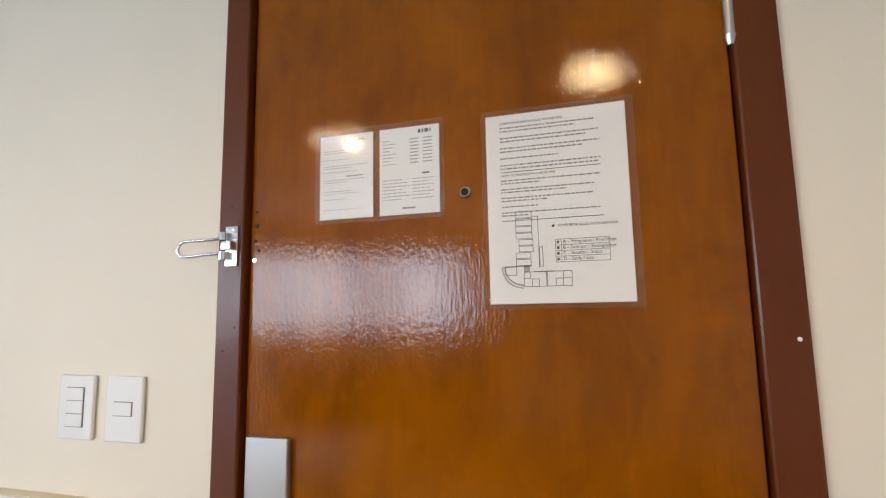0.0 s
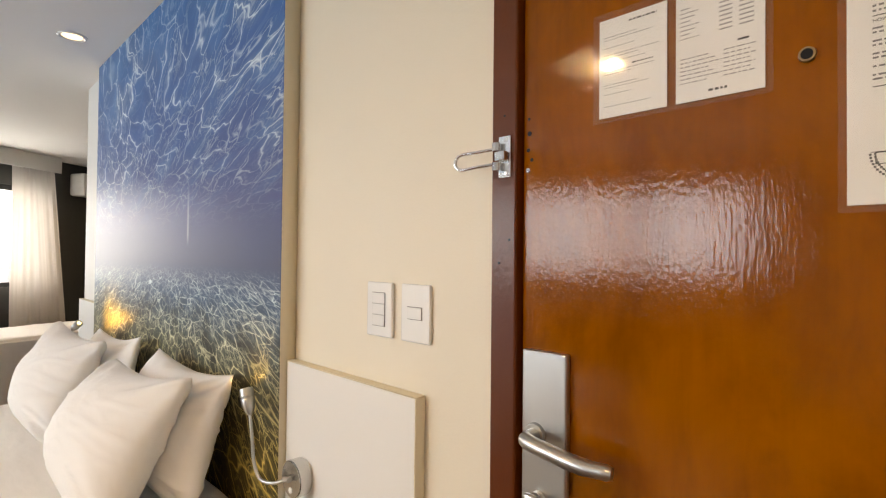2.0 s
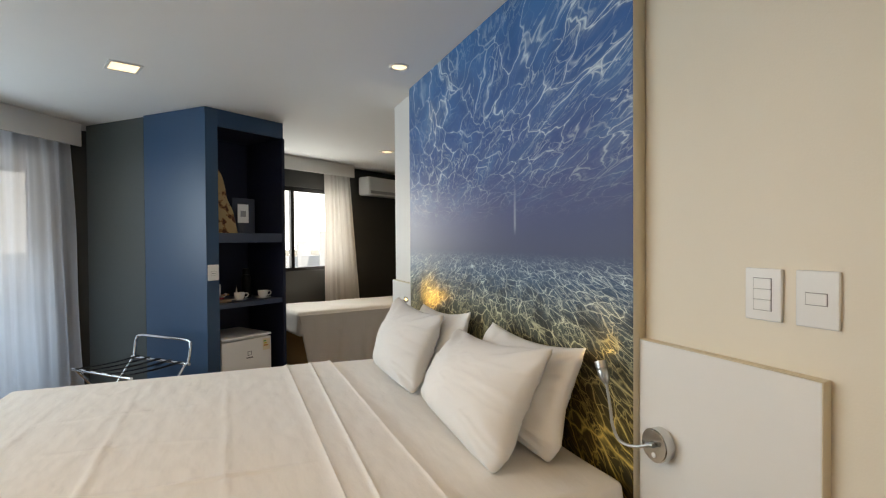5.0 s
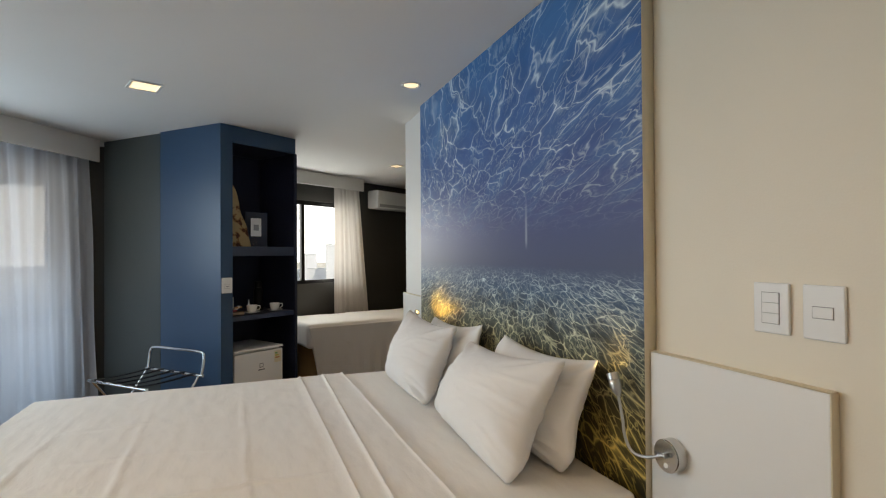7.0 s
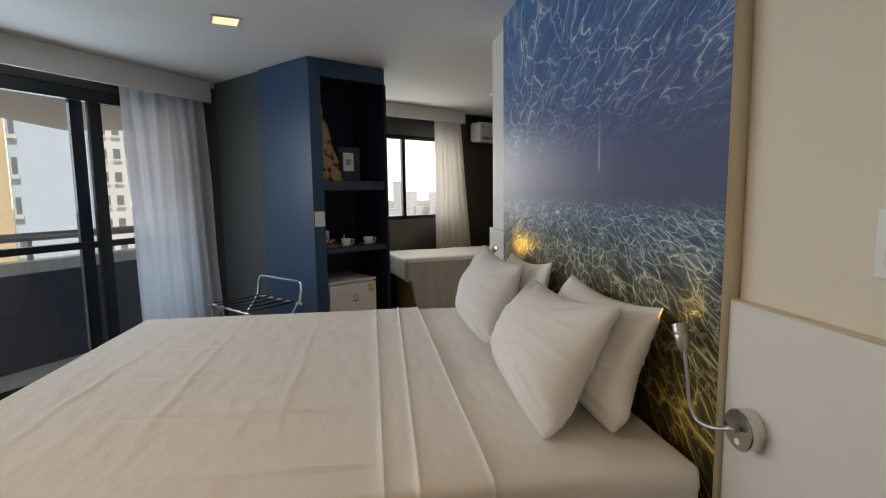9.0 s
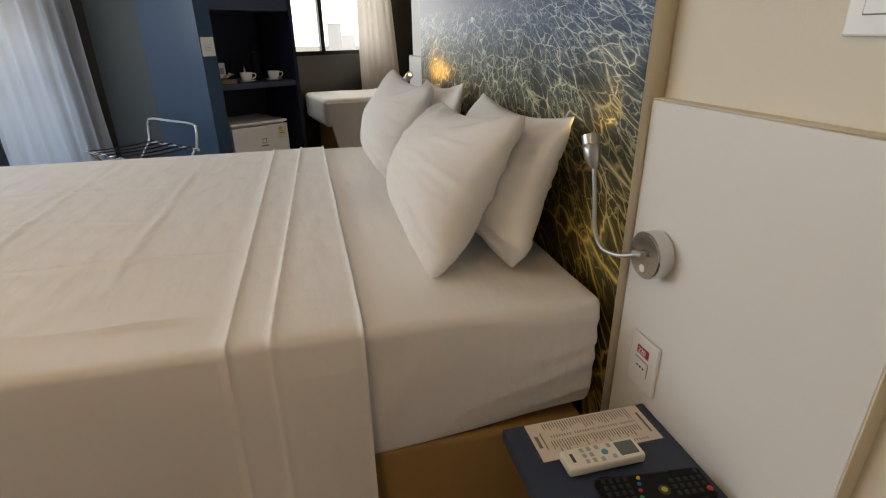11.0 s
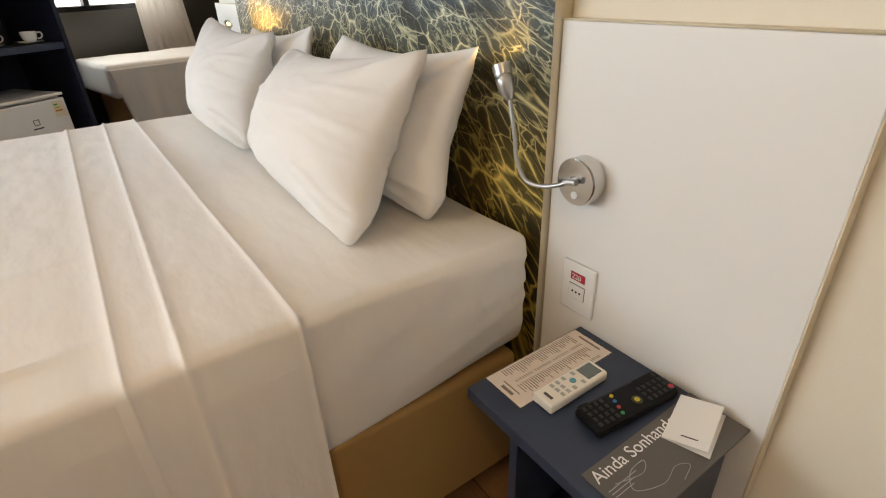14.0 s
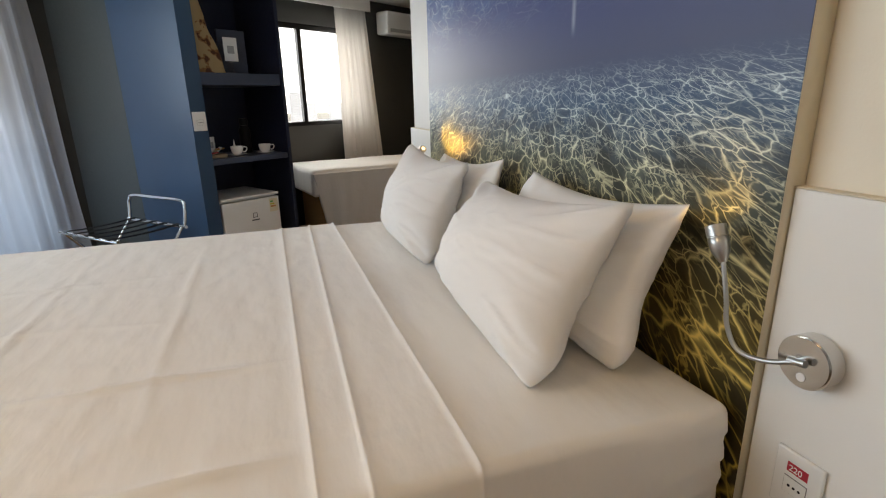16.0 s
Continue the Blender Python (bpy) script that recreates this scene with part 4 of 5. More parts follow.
# ---- door hardware and notices ----
def text_mesh(body, size, material, parent, m, name="lettering", label="", depth=0.0003):
    cu = bpy.data.curves.new(name, "FONT")
    cu.body, cu.size, cu.extrude = body, size, depth
    tmp = bpy.data.objects.new(name, cu)
    scene.collection.objects.link(tmp)
    bpy.context.view_layer.update()
    me = bpy.data.meshes.new_from_object(tmp.evaluated_get(bpy.context.evaluated_depsgraph_get()))
    bpy.data.objects.remove(tmp)
    me.materials.clear()
    me.materials.append(material)
    ob = new(name, me)
    ob.parent = parent
    ob.matrix_local = m
    if label:
        ob["label"] = label
    return ob


DY = 0.768      # room side of the door leaf
lever = part("handle_plate", boxes((-0.573, DY - 0.014, 0.905, -0.490, DY - 0.0005, 1.218), bevel=0.003), satin, door, "satin steel handle plate")
bm = bmesh.new()
tube(bm, smooth_path([(-0.545, DY - 0.014, 1.083), (-0.543, DY - 0.038, 1.083), (-0.536, DY - 0.050, 1.082), (-0.495, DY - 0.053, 1.077), (-0.445, DY - 0.051, 1.071), (-0.400, DY - 0.044, 1.071)], 7), 0.011, 14,
     [0.011] * 10 + [0.0125] * 20 + [0.0115] * 5 + [0.009])
part("lever", bm, satin, lever, smooth=60)
bm = bmesh.new()
cyl(bm, (-0.545, DY - 0.0145, 1.083), (-0.545, DY - 0.02, 1.083), 0.019, 0.017)
part("collar", bm, satin, lever)
bm = bmesh.new()
cyl(bm, (-0.538, DY - 0.0145, 0.982), (-0.538, DY - 0.024, 0.982), 0.012)
part("knob_stem", bm, satin, lever)
bm = bmesh.new()
box(bm, -0.556, DY - 0.037, 0.972, -0.520, DY - 0.0245, 0.992, bevel=0.0055)
part("thumb_turn", bm, satin, lever)

latch = thing("door_latch", label="chrome swing bar door latch, open, screwed to the frame", category="latch")
LX, LZ, LY = -0.609, 1.543, 0.752
bm = bmesh.new()
box(bm, LX - 0.013, LY - 0.004, LZ - 0.036, LX + 0.013, LY - 0.0005, LZ + 0.036, bevel=0.0015)
part("plate", bm, chrome, latch)
for dz in (-0.017, 0.017):
    bm = bmesh.new()
    cyl(bm, (LX - 0.012, LY - 0.011, LZ + dz - 0.007), (LX - 0.012, LY - 0.011, LZ + dz + 0.007), 0.008, seg=16)
    part("knuckle", bm, chrome, latch)
bm = bmesh.new()
box(bm, LX - 0.012, LY - 0.018, LZ - 0.008, LX + 0.010, LY - 0.0045, LZ + 0.008, bevel=0.002)
part("catch", bm, chrome, latch)
bm = bmesh.new()
e = Vector((-0.070, -0.020, -0.006))
a0, a1 = Vector((LX - 0.012, LY - 0.014, LZ + 0.013)), Vector((LX - 0.012, LY - 0.014, LZ - 0.013))
tube(bm, smooth_path([a0, a0 + e * 0.5, a0 + e * 0.93, (a0 + a1) / 2 + e * 1.06, a1 + e * 0.93, a1 + e * 0.5, a1], 6), 0.0032, 10)
part("swing_bar", bm, chrome, latch, smooth=60)
for dz in (-0.029, 0.029):
    bm = bmesh.new()
    cyl(bm, (LX + 0.004, LY - 0.004, LZ + dz), (LX + 0.004, LY - 0.0058, LZ + dz), 0.0042, 0.003, seg=14)
    part("screw", bm, satin, latch)


def small_disc(name, x, z, r, material, label, y=DY, h=0.0012, category="screw"):
    bm = bmesh.new()
    cyl(bm, (x, y - 0.0002, z), (x, y - h, z), r, r * 0.85, seg=18)
    return solo(name, bm, material, label, category)


for x, z, r, m in ((-0.574, 1.518, 0.0046, chrome), (-0.571, 1.580, 0.0042, black_plastic), (-0.566, 1.535, 0.003, black_plastic), (-0.573, 1.552, 0.0034, black_plastic), (-0.572, 1.605, 0.0026, black_plastic)):
    small_disc("screw" if m is chrome else "screw_hole", x, z, r, m, "small old screw fixed in the orange door" if m is chrome else "small dark screw hole in the orange door")
for x, z in ((-0.612, 1.615), (-0.60, 1.40), (-0.622, 1.36)):
    small_disc("screw_hole", x, z, 0.0022, black_plastic, "small dark screw hole in the door frame", 0.752)
peep = thing("peephole", label="round metal door peephole with dark glass", category="peephole")
bm = bmesh.new()
cyl(bm, (-0.184, DY - 0.0003, 1.609), (-0.184, DY - 0.005, 1.609), 0.0092, 0.0085, seg=24)
part("rim", bm, mat("dull_brass", (0.30, 0.22, 0.12), 0.35, 1.0), peep)
bm = bmesh.new()
cyl(bm, (-0.184, DY - 0.0051, 1.609), (-0.184, DY - 0.0058, 1.609), 0.0062, seg=24)
part("lens", bm, black_plastic, peep)
bm = bmesh.new()
cyl(bm, (0.2065, 0.757, 1.80), (0.2065, 0.757, 1.90), 0.0075, seg=14)
hinge = part("hinge", bm, satin, door, "worn steel barrel hinge")
bm = bmesh.new()
cyl(bm, (0.2065, 0.757, 1.785), (0.2065, 0.757, 1.7995), 0.005, 0.0085, seg=14)
part("tip", bm, satin, hinge)


def bars(rects, y, parent, material, name="print_block"):
    """Lines of print; long ones are broken into words."""
    bm = bmesh.new()
    rg = random.Random(7)
    for x0, z0, x1, z1 in rects:
        if name != "print_block" or z1 - z0 < 0.00105 or x1 - x0 < 0.02:
            box(bm, x0, y - 0.0003, z0, x1, y, z1)
            continue
        x = x0
        while x < x1:
            w = min(rg.uniform(0.002, 0.009), x1 - x)
            box(bm, x, y - 0.0003, z0, x + w, y, z1)
            x += w + 0.0021
    return tagged(part(name, bm, material, parent, smooth=None), kind="stuff")


grey_ink = mat("grey_ink", (0.07, 0.07, 0.075), 0.6)
faint_ink = mat("faint_ink", (0.36, 0.36, 0.37), 0.6)
body_ink = mat("body_ink", (0.22, 0.22, 0.225), 0.6)
# two-page notice
n1 = thing("laminated_notice", label="two small printed pages in one clear laminate on the door", category="notice", m=Matrix.Translation((0, 0, 0.0065)))
f = part("film", boxes((-0.452, DY - 0.0046, 1.566, -0.217, DY - 0.0038, 1.732)), film_clear, n1, "clear glossy laminate", smooth=None)
f.visible_shadow = False
pages = ((-0.443, -0.343), (-0.331, -0.226))
for x0, x1 in pages:
    part("page", boxes((x0, DY - 0.0028, 1.574, x1, DY - 0.0017, 1.722)), paper, n1, "white printed page", smooth=None)
py = DY - 0.0029
rows = [(-0.443 + 0.008, -0.443 + w, 1.712 - d) for d, w in ((0.018, 0.06), (0.022, 0.08), (0.034, 0.055), (0.045, 0.09), (0.049, 0.06), (0.056, 0.07), (0.070, 0.085), (0.074, 0.05), (0.090, 0.06), (0.094, 0.075), (0.104, 0.05), (0.122, 0.08))]
bars([(a, z, b_, z + 0.0011) for a, b_, z in rows], py, n1, faint_ink)
bars([(-0.397, 1.710, -0.357, 1.7125), (-0.392, 1.647, -0.362, 1.649)], py, n1, grey_ink)
rows = []
for k in range(8):
    z = 1.700 - 0.0058 * k
    rows += [(-0.325, z, -0.325 + 0.012 + 0.006 * ((k * 5) % 3), z + 0.0014), (-0.277, z, -0.262, z + 0.0018), (-0.254, z, -0.238, z + 0.0018)]
for k in range(7):
    rows.append((-0.325, 1.632 - 0.0055 * k, -0.290 + 0.008 * (k % 3), 1.6335 - 0.0055 * k))
    rows.append((-0.272, 1.632 - 0.0055 * k, -0.236 - 0.006 * (k % 2), 1.6335 - 0.0055 * k))
bars(rows, py, n1, faint_ink)
bars([(-0.262, 1.710, -0.240, 1.716), (-0.290, 1.583, -0.268, 1.586), (-0.256, 1.640, -0.243, 1.6425)], py, n1, grey_ink)

# emergency notice with the floor plan
n2 = thing("emergency_notice", Matrix.Translation((0, 0, 0.0055)), label="laminated white fire notice with text and floor plan", category="notice")
f = part("film", boxes((-0.156, DY - 0.0046, 1.417, 0.074, DY - 0.0038, 1.730)), film_clear, n2, "clear glossy laminate", smooth=None)
f.visible_shadow = False
NX, NZT = -0.148, 1.722
part("page", boxes((NX, DY - 0.0028, NZT - 0.297, NX + 0.210, DY - 0.0017, NZT)), paper, n2, "white printed sheet", smooth=None)
rows = []
for k, w in enumerate((0.145, 0.115, 0, 0.148, 0.130, 0, 0.150, 0.125, 0, 0.090, 0, 0.150, 0.146)):
    if w:
        rows.append((NX + 0.022, NZT - 0.0225 - 0.0055 * k, NX + 0.022 + w, NZT - 0.0203 - 0.0055 * k))
for k, w in enumerate((0.150, 0.060, 0, 0.140, 0.100, 0, 0.138, 0.070, 0, 0.055, 0, 0.146, 0.040)):
    if w:
        rows.append((NX + 0.022, NZT - 0.1075 - 0.0046 * k, NX + 0.022 + w, NZT - 0.1055 - 0.0046 * k))
bars(rows, py, n2, body_ink)
bars([(NX + 0.022, NZT - 0.0935, NX + 0.172, NZT - 0.0925), (NX + 0.022, NZT - 0.1705, NX + 0.172, NZT - 0.1695)], py, n2, ink)


def on_door(x, z, y=py):
    return Matrix.Translation((x, y - 0.0002, z)) @ Matrix.Rotation(radians(90), 4, "X")


text_mesh("COMO PROCEDER EM CASO DE INCÊNDIO", 0.0050, grey_ink, n2, on_door(NX + 0.022, NZT - 0.0155))
text_mesh("HOW TO PROCEED IN CASE OF FIRE", 0.0050, grey_ink, n2, on_door(NX + 0.022, NZT - 0.1000))
text_mesh("● - VOCÊ ESTÁ AQUI / YOU ARE HERE", 0.0055, grey_ink, n2, on_door(NX + 0.096, NZT - 0.1835))
for k, line in enumerate(("A - Mangueira / Fire Hose", "B - Extintor / Extinguisher", "C - Escadas / Stairs", "D - Saída / Exit")):
    text_mesh(line, 0.0072, grey_ink, n2, on_door(NX + 0.1115, NZT - 0.2085 - 0.0085 * k))
tb = [(NX + 0.1005, NZT - 0.2112 - 0.0085 * k + 0.0085, NX + 0.178, NZT - 0.2106 - 0.0085 * k + 0.0085) for k in range(5)]
tb += [(NX + q, NZT - 0.2367, NX + q + 0.0006, NZT - 0.2021) for q in (0.1005, 0.1090, 0.1774)]
tb += [(NX + 0.1026, NZT - 0.2085 - 0.0085 * k, NX + 0.1064, NZT - 0.2045 - 0.0085 * k) for k in range(4)]
bars(tb, py, n2, grey_ink, "key_table")


def outline(x0, z0, x1, z1, w=0.0008):
    return [(x0, z0, x1, z0 + w), (x0, z1 - w, x1, z1), (x0, z0 + w, x0 + w, z1 - w), (x1 - w, z0 + w, x1, z1 - w)]


pl = []
PX, PZ = NX + 0.020, NZT - 0.272
for a in ((0.022, 0.105, 0.047, 0.116), (0.022, 0.093, 0.047, 0.1042), (0.022, 0.083, 0.047, 0.0922), (0.022, 0.073, 0.047, 0.0822), (0.026, 0.063, 0.048, 0.0722), (0.026, 0.053, 0.048, 0.0622), (0.021, 0.043, 0.044, 0.0522), (0.021, 0.032, 0.044, 0.0422),
          (0.032, 0.0, 0.066, 0.0225), (0.0665, 0.0, 0.103, 0.0225), (0.044, 0.0, 0.055, 0.012), (0.079, 0.0, 0.090, 0.012), (0.090, 0.012, 0.103, 0.0225), (0.032, 0.012, 0.042, 0.0225), (0.004, 0.018, 0.022, 0.031), (0.0, 0.031, 0.044, 0.0318),
          (0.0565, 0.030, 0.062, 0.060), (0.033, 0.023, 0.041, 0.0312)):
    pl += outline(PX + a[0], PZ + a[1], PX + a[2], PZ + a[3])
pl += [(PX + 0.0555, PZ + 0.028, PX + 0.0562, PZ + 0.106), (PX + 0.048, PZ + 0.106, PX + 0.0562, PZ + 0.1068), (PX + 0.047, PZ + 0.0225, PX + 0.078, PZ + 0.0232)]
pl += [(PX + 0.034 + 0.0013 * k, PZ + 0.0235, PX + 0.0346 + 0.0013 * k, PZ + 0.0305) for k in range(5)]
for r_ in (0.032, 0.028):
    for k in range(14):
        a = math.pi + (k + 0.5) / 14 * math.pi / 2
        pl.append((PX + 0.032 + r_ * math.cos(a) - 0.0014, PZ + 0.031 + r_ * math.sin(a) - 0.0014, PX + 0.032 + r_ * math.cos(a) + 0.0008, PZ + 0.031 + r_ * math.sin(a) + 0.0008))
bars(pl, py, n2, grey_ink, "floor_plan")

# ---- switches and sockets ----
def wall_plate(name, cx, cy, cz, m, kind_, label, category):
    """A white plate on a wall in the frame m: x along the wall, y into it."""
    t = thing(name, m, label, category)
    part("plate", boxes((cx - 0.043, cy - 0.009, cz - 0.060, cx + 0.043, cy - 0.0005, cz + 0.059), bevel=0.003), plastic, t)
    shade = mat("shadow_gap_plastic", (0.22, 0.21, 0.20), 0.5)
    if kind_ == 3:
        part("inner_frame", boxes((cx - 0.0220, cy - 0.0098, cz - 0.0370, cx + 0.0220, cy - 0.0091, cz + 0.0370)), shade, t)
        for k in (-1, 0, 1):
            part("rocker", boxes((cx - 0.0204, cy - 0.0115, cz + 0.0241 * k - 0.0117, cx + 0.0204, cy - 0.0099, cz + 0.0241 * k + 0.0117), bevel=0.0012), plastic, t)
    elif kind_ == 1:
        part("inner_frame", boxes((cx - 0.0220, cy - 0.0098, cz - 0.0132, cx + 0.0220, cy - 0.0091, cz + 0.0132)), shade, t)
        part("rocker", boxes((cx - 0.0206, cy - 0.0115, cz - 0.0119, cx + 0.0206, cy - 0.0099, cz + 0.0119), bevel=0.0012), plastic, t)
    else:
        part("inner_frame", boxes((cx - 0.021, cy - 0.0098, cz - 0.024, cx + 0.021, cy - 0.0091, cz + 0.010)), shade, t)
        part("outlet", boxes((cx - 0.020, cy - 0.0112, cz - 0.023, cx + 0.020, cy - 0.0099, cz + 0.009), bevel=0.0006), plastic, t)
        for dx in (-0.0095, 0, 0.0095):
            bm = bmesh.new()
            cyl(bm, (cx + dx, cy - 0.0113, cz - 0.007), (cx + dx, cy - 0.0118, cz - 0.007), 0.0026, seg=12)
            part("pin_hole", bm, black_plastic, t)
    return t


wall_plate("light_switch", -0.953, NW, 1.254, None, 3, "white plastic triple light switch plate on the cream wall", "light switch")
wall_plate("light_switch", -0.837, NW, 1.254, None, 1, "white plastic single light switch plate on the cream wall", "light switch")
sock = wall_plate("wall_socket", -1.215, 0.735, 0.571, None, 0, "white wall socket with red 220 label above nightstand", "socket")
red = mat("red_sticker", (0.45, 0.02, 0.04), 0.5)
part("sticker", boxes((-1.234, 0.7253, 0.590, -1.196, 0.7258, 0.609)), red, sock, "red voltage sticker")
text_mesh("220", 0.0165, paper, sock, Matrix.Translation((-1.2305, 0.7248, 0.5935)) @ Matrix.Rotation(radians(90), 4, "X"), label="white numerals")
wall_plate("light_switch", 0.049, 0.0, 1.155, frame_of(TA, TB - TA), 9, "white switch plate on the blue cabinet front", "light switch")


# ---- reading lamps ----
def reading_lamp(bx, head0, head1, mid, label):
    t = thing("reading_lamp", label=label, category="reading lamp", group="bed reading lamps")
    by = 0.735
    bm = bmesh.new()
    cyl(bm, (bx, by - 0.0005, 0.814), (bx, by - 0.036, 0.814), 0.046, seg=40)
    bmesh.ops.bevel(bm, geom=[e for e in bm.edges if len(e.link_faces) == 2 and e.calc_face_angle(0) > 1.2], offset=0.003, segments=2, affect="EDGES")
    part("wall_base", bm, polished, t, smooth=40)
    bm = bmesh.new()
    cyl(bm, (bx + 0.002, by - 0.0345, 0.789), (bx + 0.002, by - 0.038, 0.789), 0.0075, seg=20)
    part("push_button", bm, plastic, t)
    bm = bmesh.new()
    cyl(bm, (bx + 0.012 * (1 if mid[0][0] < bx else -1), by - 0.046, 0.819), (bx - 0.016 * (1 if mid[0][0] < bx else -1), by - 0.046, 0.814), 0.0065, seg=14)
    cyl(bm, (bx, by - 0.0345, 0.817), (bx, by - 0.046, 0.817), 0.006, seg=14)
    part("joint", bm, satin, t)
    bm = bmesh.new()
    pts = smooth_path([(bx, by - 0.046, 0.817), *mid, head0], 16)
    tube(bm, pts, 0.0042, 10, [0.0042 + 0.0006 * (k % 2) for k in range(len(pts))])
    part("gooseneck", bm, satin, t, "flexible steel gooseneck", smooth=60)
    h0, h1 = Vector(head0), Vector(head1)
    d = h1 - h0
    bm = bmesh.new()
    prof = ((0.0, 0.006), (0.12, 0.011), (0.3, 0.0160), (0.5, 0.0178), (0.64, 0.0180), (0.66, 0.0165), (0.69, 0.0165), (0.71, 0.0182), (1.0, 0.0182))
    tube(bm, [h0 + d * k for k, r in prof], 0.018, 24, [r for k, r in prof])
    part("head", bm, satin, t, "brushed steel lamp head", smooth=50)
    bm = bmesh.new()
    n_ = d.normalized()
    cyl(bm, h1 + n_ * 0.0003, h1 + n_ * 0.0012, 0.0085, seg=20)
    part("led", bm, lamp_glow, t, "lit warm LED")
    return t


lamp_glow = glow("warm_led", (1.0, 0.72, 0.35), 4)
reading_lamp(-1.225, (-1.370, 0.661, 0.950), (-1.400, 0.663, 1.012), ((-1.275, 0.676, 0.797), (-1.318, 0.664, 0.800), (-1.343, 0.660, 0.838), (-1.352, 0.660, 0.885)), "steel gooseneck reading lamp, lit, by the nightstand")
reading_lamp(-3.535, (-3.195, 0.585, 0.985), (-3.145, 0.605, 1.022), ((-3.515, 0.650, 0.800), (-3.46, 0.630, 0.790), (-3.36, 0.605, 0.840), (-3.26, 0.590, 0.930)), "steel gooseneck reading lamp, lit, at the far panel")
spot_lamp("reading_light", (-1.402, 0.6632, 1.016), (-1.50, 0.7145, 1.16), 1.0, (1.0, 0.64, 0.22), 160, 1.0, 0.016)
spot_lamp("reading_light", (-3.142, 0.606, 1.025), (-3.085, 0.7145, 1.07), 6.0, (1.0, 0.55, 0.12), 110, 1.0, 0.012)

# ---- things on the nightstand ----
card = thing("price_list", label="laminated cream price list card lying on the nightstand", category="card")
part("film", boxes((-1.201, 0.460, NZ + 0.0003, -1.097, 0.716, NZ + 0.0008)), film_clear, card, "clear laminate", smooth=None).visible_shadow = False
cream = mat("cream_paper", (0.76, 0.67, 0.59), 0.45, var=0.02)
part("sheet", boxes((-1.197, 0.464, NZ + 0.0009, -1.101, 0.712, NZ + 0.0016)), cream, card, "cream printed sheet", smooth=None)
bm = bmesh.new()
rng = random.Random(4)
for c0 in (-1.193, -1.146):
    for k in range(34):
        y = 0.498 + 0.0056 * k
        w = rng.uniform(0.012, 0.030)
        box(bm, c0, y, NZ + 0.0016, c0 + w, y + 0.0018, NZ + 0.0019)
        if k % 9:
            box(bm, c0 + 0.034, y, NZ + 0.0016, c0 + 0.040, y + 0.0018, NZ + 0.0019)
box(bm, -1.176, 0.6985, NZ + 0.0016, -1.122, 0.7035, NZ + 0.0019)
box(bm, -1.163, 0.471, NZ + 0.0016, -1.133, 0.478, NZ + 0.0019)
box(bm, -1.170, 0.484, NZ + 0.0016, -1.126, 0.4865, NZ + 0.0019)
tagged(part("print_block", bm, mat("brown_ink", (0.22, 0.17, 0.14), 0.6), card, smooth=None), kind="stuff")


def local(px, py_, pz, yaw):
    return Matrix.Translation((px, py_, pz)) @ Matrix.Rotation(radians(yaw), 4, "Z")


rc = thing("air_conditioner_remote", local(-1.078, 0.567, NZ + 0.0022, 0), "white air conditioner remote control lying on the card", "remote control")
part("body", boxes((-0.0235, -0.075, 0, 0.0235, 0.075, 0.020), bevel=0.005), mat("cream_plastic", (0.82, 0.79, 0.71), 0.35, var=0.03), rc)
part("screen", boxes((-0.0155, 0.030, 0.0201, 0.0155, 0.066, 0.0206)), mat("lcd_grey", (0.14, 0.17, 0.17), 0.15), rc, "grey LCD screen")
btn = mat("pale_grey_rubber", (0.42, 0.44, 0.42), 0.5)
for bx, by in ((-0.013, 0.018), (0.013, 0.018), (-0.014, -0.006), (0.014, -0.006), (-0.013, -0.022), (0.0, -0.022), (0.013, -0.022), (-0.013, -0.036), (0.0, -0.036), (0.013, -0.036)):
    part("button", boxes((bx - 0.0045, by - 0.0035, 0.0201, bx + 0.0045, by + 0.0035, 0.0212), bevel=0.0004), btn, rc)
bm = bmesh.new()
cyl(bm, (0, 0.004, 0.0201), (0, 0.004, 0.0214), 0.0062, seg=20)
part("round_button", bm, mat("blue_rubber", (0.10, 0.35, 0.45), 0.4), rc, "pale blue round button")
part("logo_bar", boxes((-0.010, -0.062, 0.0201, 0.010, -0.056, 0.0204)), grey_ink, rc)

tv = thing("television_remote", local(-0.990, 0.615, NZ, -6), "black television remote control with coloured buttons on the nightstand", "remote control")
bm = boxes((-0.031, -0.096, 0.003, 0.031, 0.096, 0.021), bevel=0.006)
part("body", bm, black_plastic, tv)
part("battery_bulge", boxes((-0.037, -0.085, 0.0, -0.012, -0.060, 0.016), bevel=0.004), black_plastic, tv)
part("foot", boxes((-0.026, -0.090, 0.0, 0.026, 0.090, 0.0029)), black_plastic, tv)
rub = mat("dark_rubber", (0.022, 0.022, 0.023), 0.6)
for i in range(4):
    for j in range(14):
        if 4 <= j <= 8 or (i == 0 and 9 <= j <= 12):
            continue
        bx, by = -0.019 + 0.0128 * i, -0.084 + 0.0128 * j
        part("button", boxes((bx - 0.0042, by - 0.0032, 0.0212, bx + 0.0042, by + 0.0032, 0.0232), bevel=0.0006), rub, tv)
part("touch_pad", boxes((-0.027, 0.036, 0.0212, -0.012, 0.082, 0.0222), bevel=0.0006), black_plastic, tv)
